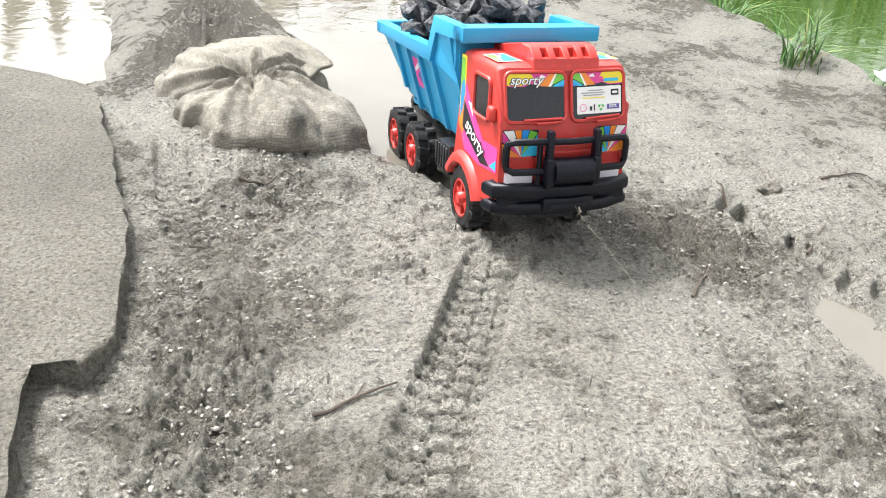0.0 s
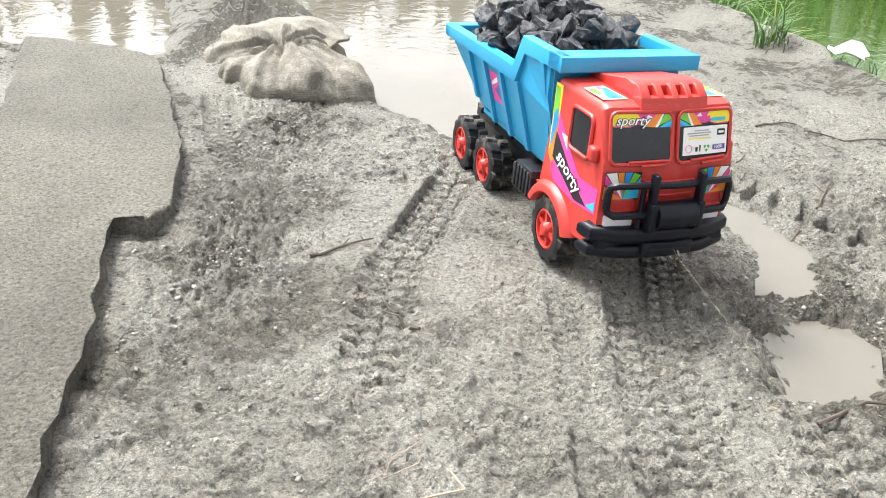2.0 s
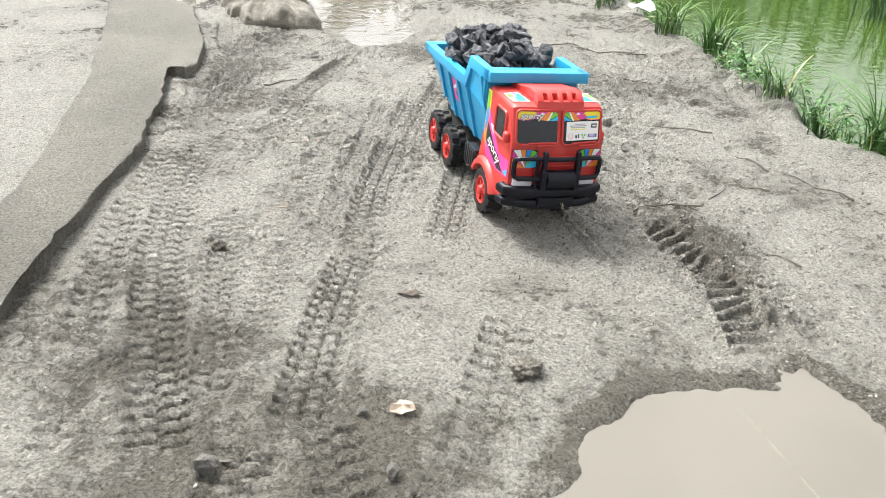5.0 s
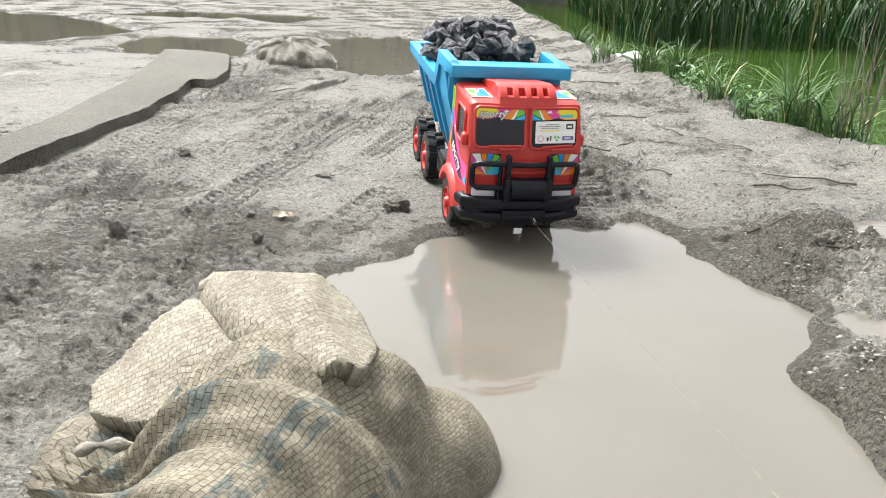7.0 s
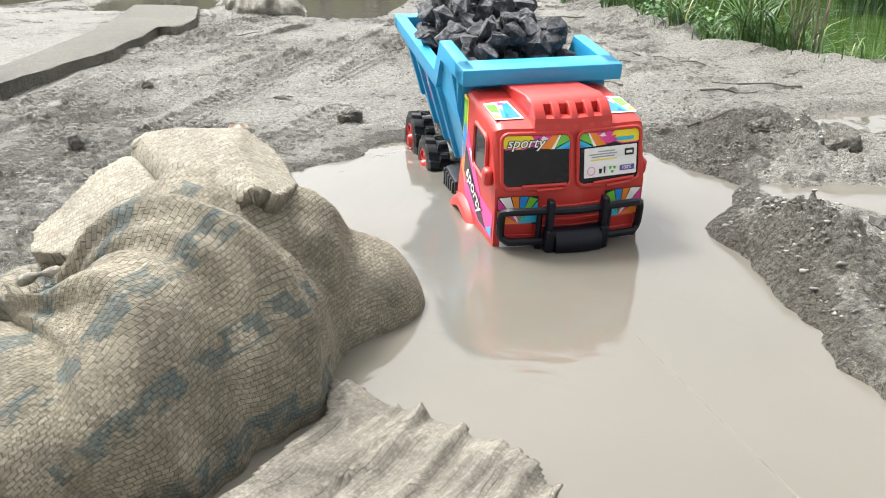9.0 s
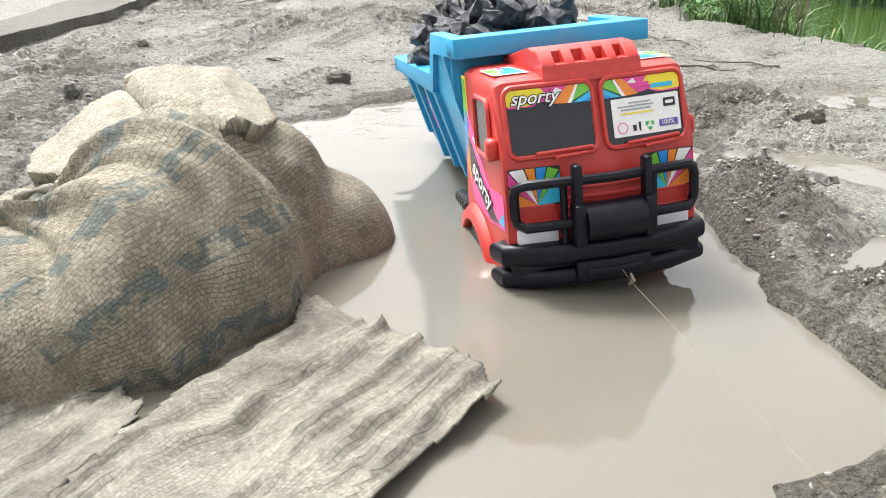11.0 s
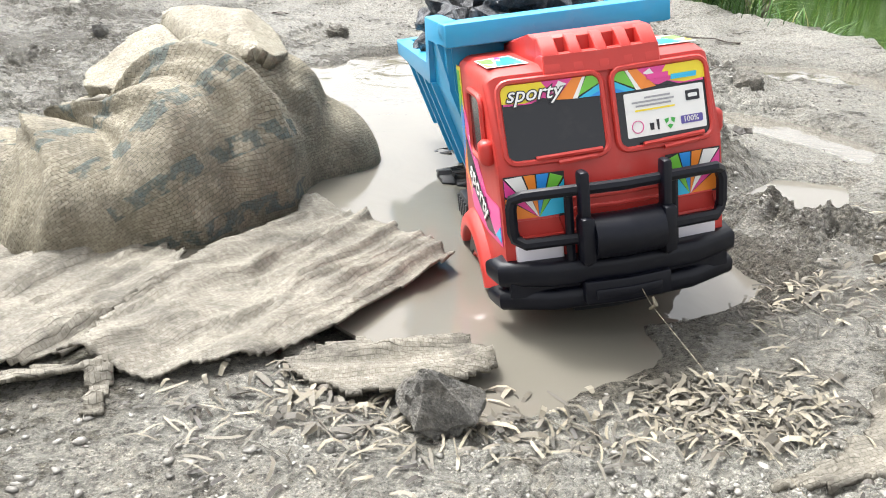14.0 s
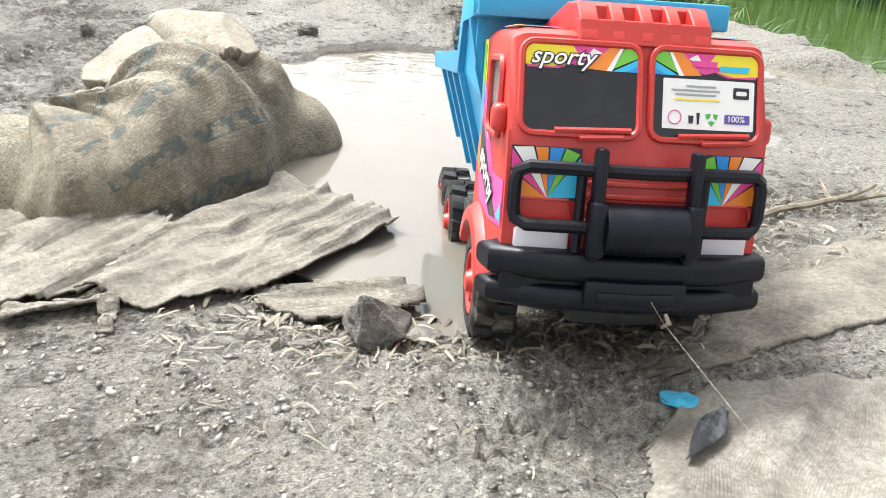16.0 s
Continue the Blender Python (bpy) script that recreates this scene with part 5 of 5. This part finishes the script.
twig(1.16, -1.00, 0.2, 0.20, 0.0035, "pale bare branch lying on the bank", STRAW, "branch", 0.02)
twig(0.115, -0.70, 2.2, 0.07, 0.0012, "dry straw stalk sticking up", STRAW, "straw_stalk", 0.05)


def scrap(name, x, y, size, mat, label, cat, seed=0, lift=0.004, stretch=1.0):
    """A small crumpled flat piece with thickness."""
    q = random.Random(seed)
    bm = bmesh.new()
    n = 12
    rim = [bm.verts.new((size * stretch * q.uniform(0.6, 1) * math.cos(k * math.tau / n), size * q.uniform(0.6, 1) * math.sin(k * math.tau / n), q.uniform(-0.15, 0.3) * size)) for k in range(n)]
    mid = [bm.verts.new(tuple(0.5 * c + q.uniform(-0.1, 0.1) * size for c in v.co)) for v in rim]
    hub = bm.verts.new((0, 0, 0.25 * size))
    for k in range(n):
        bm.faces.new((rim[k], rim[(k + 1) % n], mid[(k + 1) % n], mid[k]))
        bm.faces.new((mid[k], mid[(k + 1) % n], hub))
    ob = part(name, bm, mat)
    so = ob.modifiers.new("thickness", "SOLIDIFY")
    so.thickness = 0.0012
    ob.matrix_world = pose(x, y, ground_z(x, y) + lift, 0, 0, q.uniform(0, 360))
    return tagged(ob, label, cat)


scrap("dead_leaf", 0.106, -0.103, 0.017, PALE, "pale crumpled dead leaf on the path", "leaf", 1, 0.006, 1.3)
scrap("dead_leaf", 0.13, 0.21, 0.013, TWIG, "brown dead leaf in a tyre track", "leaf", 2, 0.005, 1.8)
scrap("dead_leaf", 0.72, 0.95, 0.012, LITTER, "curled black leaf on mud", "leaf", 3, 0.008, 1.8)
scrap("dead_leaf", 0.945, -0.724, 0.017, LITTER, "curled black leaf on the mud heap", "leaf", 4, 0.02, 1.6)
scrap("blue_scrap", 0.756, -1.497, 0.012, BLUE_BIT, "bright blue plastic scrap in mud", "scrap", 5, 0.006, 1.5)
bark = tagged(new("bark_piece", broken_stone(71, COAL, 0.021, (1.6, 0.55, 0.4))), "black wet piece of bark in mud", "bark")
bark.matrix_world = pose(0.757, -1.555, ground_z(0.757, -1.555) + 0.02, 0, -15, 50)
scrap("plastic_bag", 1.20, 2.46, 0.075, WHITE_BAG, "crumpled white plastic bag on the bank", "plastic bag", 7, 0.03, 1.0)
scrap("plastic_bag", 1.29, 3.60, 0.07, WHITE_BAG, "crumpled white plastic bag in grass", "plastic bag", 8, 0.05, 1.0)
for k, (x, y) in enumerate(((-0.106, 0.557), (-0.09, 0.90))):
    bm = bmesh.new()
    z = ground_z(x, y) + 0.0025
    tube(bm, [(x - 0.05, y - 0.012, z), (x, y, z), (x - 0.012, y + 0.028, z)], 0.0013, 5)
    tagged(part("straw_stalk", bm, PALE, None, "", True), "pale bent straw pressed in mud", "straw")


bm = bmesh.new()
tube(bm, [(-0.165, 0.925, ground_z(-0.165, 0.925) + 0.003), (-0.13, 0.94, ground_z(-0.13, 0.94) + 0.003), (-0.12, 0.975, ground_z(-0.12, 0.975) + 0.004), (-0.155, 0.955, ground_z(-0.155, 0.955) + 0.003)], 0.0008, 5, True)
tagged(part("straw_loop", bm, PALE, None, "", True), "pale bent loop of straw on mud", "straw")


def scatter(name, mat, label, cat, spots, seed, length, width, lift):
    """Many small bent strips on the ground, as one loose mass."""
    q = random.Random(seed)
    verts, faces = [], []
    for cx, cy, rx, ry, n in spots:
        xs = np.array([cx + rx * q.uniform(-1, 1) * q.random() ** 0.3 for _ in range(n)])
        ys = np.array([cy + ry * q.uniform(-1, 1) * q.random() ** 0.3 for _ in range(n)])
        zs = ground_height(xs, ys)
        for x, y, z in zip(xs, ys, zs):
            a, ln, wd = q.uniform(0, math.tau), length * q.uniform(0.4, 1.3), width * q.uniform(0.5, 1.3)
            b, tilt, up = q.uniform(-0.8, 0.8) * q.random(), q.uniform(-0.5, 0.5), q.uniform(0, lift)
            base = len(verts)
            for k in range(4):
                t = k / 3 - 0.5
                th = a + b * t
                px, py = x + math.cos(th) * t * ln, y + math.sin(th) * t * ln
                pz = z + 0.002 + up * (1 - 2 * abs(t)) + abs(tilt) * ln * 0.3 * (t + 0.5)
                w = wd * (1 - abs(t) * 0.8)
                nx, ny = -math.sin(th) * w, math.cos(th) * w
                verts += [(px + nx, py + ny, pz + 0.3 * w), (px - nx, py - ny, pz - 0.3 * w)]
            for k in range(3):
                i = base + 2 * k
                faces.append((i, i + 1, i + 3, i + 2))
    me = bpy.data.meshes.new(name)
    me.from_pydata(verts, [], faces)
    me.materials.append(mat)
    return tagged(new(name, me), label, cat, kind="stuff")


scatter("straw_litter", FIBRE, "torn straw and fibres trodden into mud", "straw",
        [(0.62, -1.385, 0.17, 0.05, 190), (0.74, -1.36, 0.07, 0.06, 260), (0.88, -1.22, 0.12, 0.08, 220), (1.08, -1.04, 0.1, 0.08, 300), (0.45, -1.40, 0.12, 0.05, 90), (0.6, -1.5, 0.25, 0.08, 60), (0.08, -0.98, 0.05, 0.12, 70), (-0.33, 2.35, 0.16, 0.16, 60), (0.44, -1.30, 0.03, 0.03, 30)], 21, 0.021, 0.0011, 0.004)
scatter("mud_flakes", FIBRE, "torn flat shreds of muddy sacking on the bank", "shreds",
        [(0.60, -1.37, 0.18, 0.05, 110), (0.74, -1.36, 0.08, 0.06, 110), (0.90, -1.18, 0.12, 0.08, 90), (0.42, -1.36, 0.08, 0.05, 50), (0.10, -1.00, 0.05, 0.10, 40)], 25, 0.019, 0.0022, 0.007)
scatter("plant_litter", LITTER, "small dark bits of plant litter on mud", "litter",
        [(0.8, 0.9, 0.45, 1.2, 420), (0.1, 0.6, 0.5, 1.2, 260), (-0.2, 1.8, 0.4, 0.5, 160), (0.5, -1.5, 0.4, 0.2, 130), (1.1, -0.3, 0.3, 0.5, 120), (0.7, 2.6, 0.5, 0.8, 200), (1.15, 1.3, 0.2, 1.0, 220)], 22, 0.013, 0.0016, 0.004)


def build_crumbs():
    """Loose crumbs of mud, thick on the churned ground and thin elsewhere."""
    q = np.random.default_rng(4)
    bm = bmesh.new()
    bmesh.ops.create_icosphere(bm, subdivisions=1, radius=1)
    base = np.array([v.co[:] for v in bm.verts])
    tri = np.array([[v.index for v in f.verts] for f in bm.faces])
    bm.free()
    xs, ys, rs = [], [], []
    for cx, cy, rx, ry, a in ROUGH:
        n = int(9000 * rx * ry / 0.05 * 0.55 * (0.4 + a / 0.03))
        n = min(n, 2600)
        xs.append(cx + rx * 0.75 * q.normal(size=n)), ys.append(cy + ry * 0.75 * q.normal(size=n)), rs.append(0.0008 + 0.0024 * q.random(n) ** 2.5)
    n = 9000
    xs.append(q.uniform(-0.46, 1.2, n)), ys.append(q.uniform(-1.65, 2.1, n)), rs.append(0.0008 + 0.0020 * q.random(n) ** 3)
    x, y, r = np.concatenate(xs), np.concatenate(ys), np.concatenate(rs)
    z = ground_height(x, y)
    clump = fractal(x, y, 0.05, 2, 81) + 0.25 * q.normal(size=len(x)) > 0.0
    dry = clump & (inside(x, y, PUDDLE) < -0.005) & (inside(x, y, SLAB) < -0.005) & (z > -0.018)
    x, y, z, r = x[dry], y[dry], z[dry], r[dry]
    m = len(x)
    pts = base[None] * (1 + 1.3 * (q.random((m, len(base), 1)) - 0.5)) * np.stack([r * q.uniform(0.8, 1.5, m), r * q.uniform(0.8, 1.5, m), r * q.uniform(0.5, 0.9, m)], -1)[:, None]
    pts = pts + np.stack([x, y, z + 0.1 * r], -1)[:, None]
    faces = tri[None] + (np.arange(m) * len(base))[:, None, None]
    me = bpy.data.meshes.new("mud_crumbs")
    me.vertices.add(m * len(base))
    me.vertices.foreach_set("co", pts.ravel())
    me.loops.add(faces.size)
    me.loops.foreach_set("vertex_index", faces.ravel())
    me.polygons.add(m * len(tri))
    me.polygons.foreach_set("loop_start", np.arange(0, faces.size, 3))
    me.update(calc_edges=True)
    me.materials.append(CRUMB)
    return tagged(new("mud_crumbs", me), "loose crumbs of wet mud and grit", "mud", kind="stuff")


def crumb_material():
    m, nt, b = material("crumbs")
    g = nt.nodes.new("ShaderNodeNewGeometry")
    c = ramp(nt, g.outputs["Random Per Island"], [(0.0, (0.09, 0.084, 0.072)), (0.5, (0.20, 0.191, 0.17)), (1.0, (0.34, 0.325, 0.29))])
    c = mix_col(nt, 0.6, c, ramp(nt, noise_tex(nt, 300, 4, 0.7), [(0.3, (0.6, 0.6, 0.6)), (0.7, (1.3, 1.3, 1.3))]), "MULTIPLY")
    nt.links.new(c, b.inputs["Base Color"])
    b.inputs["Roughness"].default_value = 0.5
    return m


CRUMB = crumb_material()
build_crumbs()


# ---- grass and pond plants ----
def leaf_material(name, a, b_):
    m, nt, b = material(name)
    g = nt.nodes.new("ShaderNodeNewGeometry")
    c = ramp(nt, g.outputs["Random Per Island"], [(0.0, a), (0.55, b_), (0.9, tuple(v * 1.5 for v in b_)), (1.0, (0.33, 0.29, 0.12))])
    nt.links.new(c, b.inputs["Base Color"])
    b.inputs["Roughness"].default_value = 0.45
    b.inputs["Subsurface Weight"].default_value = 0.0
    return m


GRASS = leaf_material("grass", (0.018, 0.062, 0.009), (0.045, 0.115, 0.018))
REED = leaf_material("reed", (0.008, 0.035, 0.008), (0.020, 0.066, 0.012))
FAR_LEAF = leaf_material("far_foliage", (0.06, 0.085, 0.03), (0.12, 0.14, 0.055))
HERB = leaf_material("herb_leaf", (0.03, 0.10, 0.018), (0.055, 0.16, 0.03))


def blades(name, mat, roots, height, width, lean, seed, label="", cat="", kind="", seg=5):
    q = random.Random(seed)
    verts, faces = [], []
    for x, y, z, s in roots:
        a, h, w = q.uniform(0, math.tau), height * s * q.uniform(0.55, 1.2), width * q.uniform(0.7, 1.3)
        l = lean * q.uniform(0.2, 1.3)
        dx, dy = math.cos(a), math.sin(a)
        base = len(verts)
        for k in range(seg):
            t = k / (seg - 1)
            r = l * h * t * t
            zz = z + h * (t - 0.35 * l * t * t * t)
            ww = w * (1 - t) ** 0.7 * (0.6 + 0.8 * t) + 0.0003
            verts += [(x + dx * r - dy * ww, y + dy * r + dx * ww, zz), (x + dx * r + dy * ww, y + dy * r - dx * ww, zz)]
        for k in range(seg - 1):
            i = base + 2 * k
            faces.append((i, i + 1, i + 3, i + 2))
    me = bpy.data.meshes.new(name)
    me.from_pydata(verts, [], faces)
    me.materials.append(mat)
    me.polygons.foreach_set("use_smooth", [True] * len(me.polygons))
    ob = new(name, me)
    return tagged(ob, label, cat, kind=kind) if label else ob


def bank_x(y):
    return float(np.interp(y, [p[0] for p in BANK], [p[1] for p in BANK]))


def build_grass():
    q = random.Random(9)
    # thin cover along the whole bank
    roots = []
    for _ in range(3400):
        y = 0.5 + 9.0 * q.random() ** 1.2
        if q.random() > 0.35 + 0.65 * (0.5 + 0.5 * math.sin(y * 9.0)) and y < 3.2:
            continue
        x = bank_x(y) + q.gauss(0.09, 0.05) + (0.35 * q.random() if y > 2.8 else 0)
        roots.append((x, y, ground_z_fast(x, y), 0.6 + 0.5 * q.random()))
    blades("bank_grass", GRASS, roots, 0.075, 0.0022, 1.0, 1, "fresh green grass along the pond bank", "grass", "stuff")
    # tufts
    for k, (x, y, s, n) in enumerate(((1.12, 2.75, 0.9, 50), (1.22, 2.15, 1.0, 70), (1.30, 1.86, 1.1, 90), (1.36, 1.66, 1.0, 60), (1.30, 1.34, 0.9, 70), (1.40, 1.24, 1.2, 90), (1.40, 0.92, 1.3, 110), (1.46, 0.80, 1.2, 90),
                                      (1.62, 0.64, 1.2, 90), (1.75, 0.40, 1.0, 80), (1.30, 3.1, 1.2, 90), (1.35, 3.6, 1.4, 100), (1.25, 4.2, 1.3, 100), (1.9, 0.1, 1.1, 80))):
        pts = []
        for _ in range(n):
            a, r = q.uniform(0, math.tau), 0.05 * q.random() ** 0.5
            px, py = x + r * math.cos(a), y + r * math.sin(a)
            pts.append((px, py, max(ground_z_fast(px, py), -0.15), s))
        blades("grass_tuft", GRASS, pts, 0.17, 0.0032, 1.1, 40 + k, "tuft of long green grass on the bank", "grass")
    # broad-leaved herbs among the tufts
    for k, (x, y) in enumerate(((1.33, 1.46), (1.36, 1.12), (1.30, 1.62), (1.42, 1.02))):
        verts, faces = [], []
        for _ in range(130):
            a, r = q.uniform(0, math.tau), 0.10 * q.random() ** 0.5
            px, py = x + r * math.cos(a), y + r * math.sin(a)
            c = Vector((px, py, ground_z_fast(px, py) + q.uniform(0.01, 0.085)))
            e = Euler((q.uniform(-0.7, 0.7), q.uniform(-0.7, 0.7), q.uniform(0, 6.28))).to_matrix()
            b0 = len(verts)
            ln = q.uniform(0.008, 0.014)
            verts += [tuple(c + e @ Vector(p) * ln) for p in ((-1, 0, 0), (0, -0.5, 0.12), (1, 0, -0.15), (0, 0.5, 0.12))]
            faces += [(b0, b0 + 1, b0 + 2, b0 + 3)]
        me = bpy.data.meshes.new("herb")
        me.from_pydata(verts, [], faces)
        me.materials.append(HERB)
        tagged(new("herb", me), "small broad-leaved green herb on the bank", "herb", kind="stuff")
    # tall pale reed stems
    for x, y in ((1.46, 0.78), (1.50, 0.74)):
        bm = bmesh.new()
        for _ in range(6):
            dx, dy, h = q.uniform(-0.05, 0.08), q.uniform(-0.05, 0.05), q.uniform(0.25, 0.42)
            z = ground_z_fast(x, y)
            tube(bm, [(x, y, z), (x + dx * 0.4, y + dy * 0.4, z + h * 0.5), (x + dx, y + dy, z + h)], [0.003, 0.0024, 0.0008], 5)
        tagged(part("dry_reed", bm, STRAW, None, "", True), "dry pale reed stems standing in the bank", "reed")
    # tall rice and reeds behind the pond
    roots = []
    for _ in range(14000):
        y = 5.6 + 8.5 * q.random()
        x = 1.9 + 0.06 * abs(y - 6) + 6.5 * q.random() ** 1.3
        roots.append((x, y, -0.25, 0.7 + 0.6 * q.random()))
    blades("pond_reeds", REED, roots, 0.95, 0.010, 0.45, 5, "dense tall dark green reeds beyond the pond", "reeds", "stuff", 5)
    roots = [(q.uniform(2.9, 5.0), q.uniform(2.2, 4.6), -0.2, 0.7 + 0.5 * q.random()) for _ in range(26)]
    roots = [(x + 0.06 * q.gauss(0, 1), y + 0.06 * q.gauss(0, 1), z, s) for x, y, z, s in roots for _ in range(40)]
    blades("pond_clumps", REED, roots, 0.6, 0.006, 0.6, 6, "clumps of dark green reeds standing in the pond", "reeds", "stuff", 5)
    # far hedge that closes the view and stands in the pools' reflections
    roots = [(q.uniform(-22, 24), 17 + 6 * q.random(), 0.0, 0.7 + 0.6 * q.random()) for _ in range(7000)]
    blades("far_trees", FAR_LEAF, roots, 3.2, 0.42, 0.8, 7, "distant dark green belt of trees", "trees", "stuff", 4)


def ground_z_fast(x, y):
    b = bank_x(y)
    t = min(1, max(0, (x - b - 0.03) / 0.27))
    return 0.03 * math.exp(-(((x - b - 0.02) / 0.07) ** 2)) - 0.30 * t * t * (3 - 2 * t) - 0.006


build_grass()


# ---- tow string ----
def build_string():
    bm = bmesh.new()
    tube(bm, [(0, 0, 0), (0, -0.03, -0.004), (0, -1.2, 0.0)], [0.0005, 0.0002, 0.0002], 5)
    tube(bm, [(0, -0.028, -0.008), (0.002, -0.034, -0.002), (0, -0.030, 0.003)], [0.0012, 0.002, 0.0012], 5)
    return tagged(part("tow_string", bm, STRAW), "thin pale string tied to the truck bumper", "string")


string = build_string()


# ---- what moves ----
def motions():
    rows = [(t, pose(x, y, z, rx, ry, rz)) for t, x, y, z, rx, ry, rz in TRUCK]
    walk(truck, rows)
    for ob, m in lumps:
        walk(ob, [(t, p @ m) for t, p in rows])
    pulls = []
    for (t, eye, target, roll) in PATH:
        near = min(rows, key=lambda r: abs(r[0] - t))
        tie = near[1] @ Vector((0.01, -0.155, 0.079))
        aim = Vector(eye) + Vector((0.22, 0.05, -0.24)) - tie
        pulls.append((t, Matrix.Translation(tie) @ pose(0, 0, 0, -math.degrees(math.asin(aim.normalized().z)), 0, math.degrees(math.atan2(aim.x, -aim.y)))))
    walk(string, pulls)
    times = [r[0] for r in TRUCK]
    gone = [0.0]
    for a, b in zip(TRUCK, TRUCK[1:]):
        gone.append(gone[-1] + math.dist(a[1:4], b[1:4]))
    for wheel in wheels:
        x, y, z = wheel.location
        steps = []
        for k in range(161):
            turn = math.degrees(np.interp(k / 10, times, gone) / 0.048)
            steps.append((k / 10, pose(x, y, z, turn, 0, 0)))
        walk(wheel, steps)


motions()
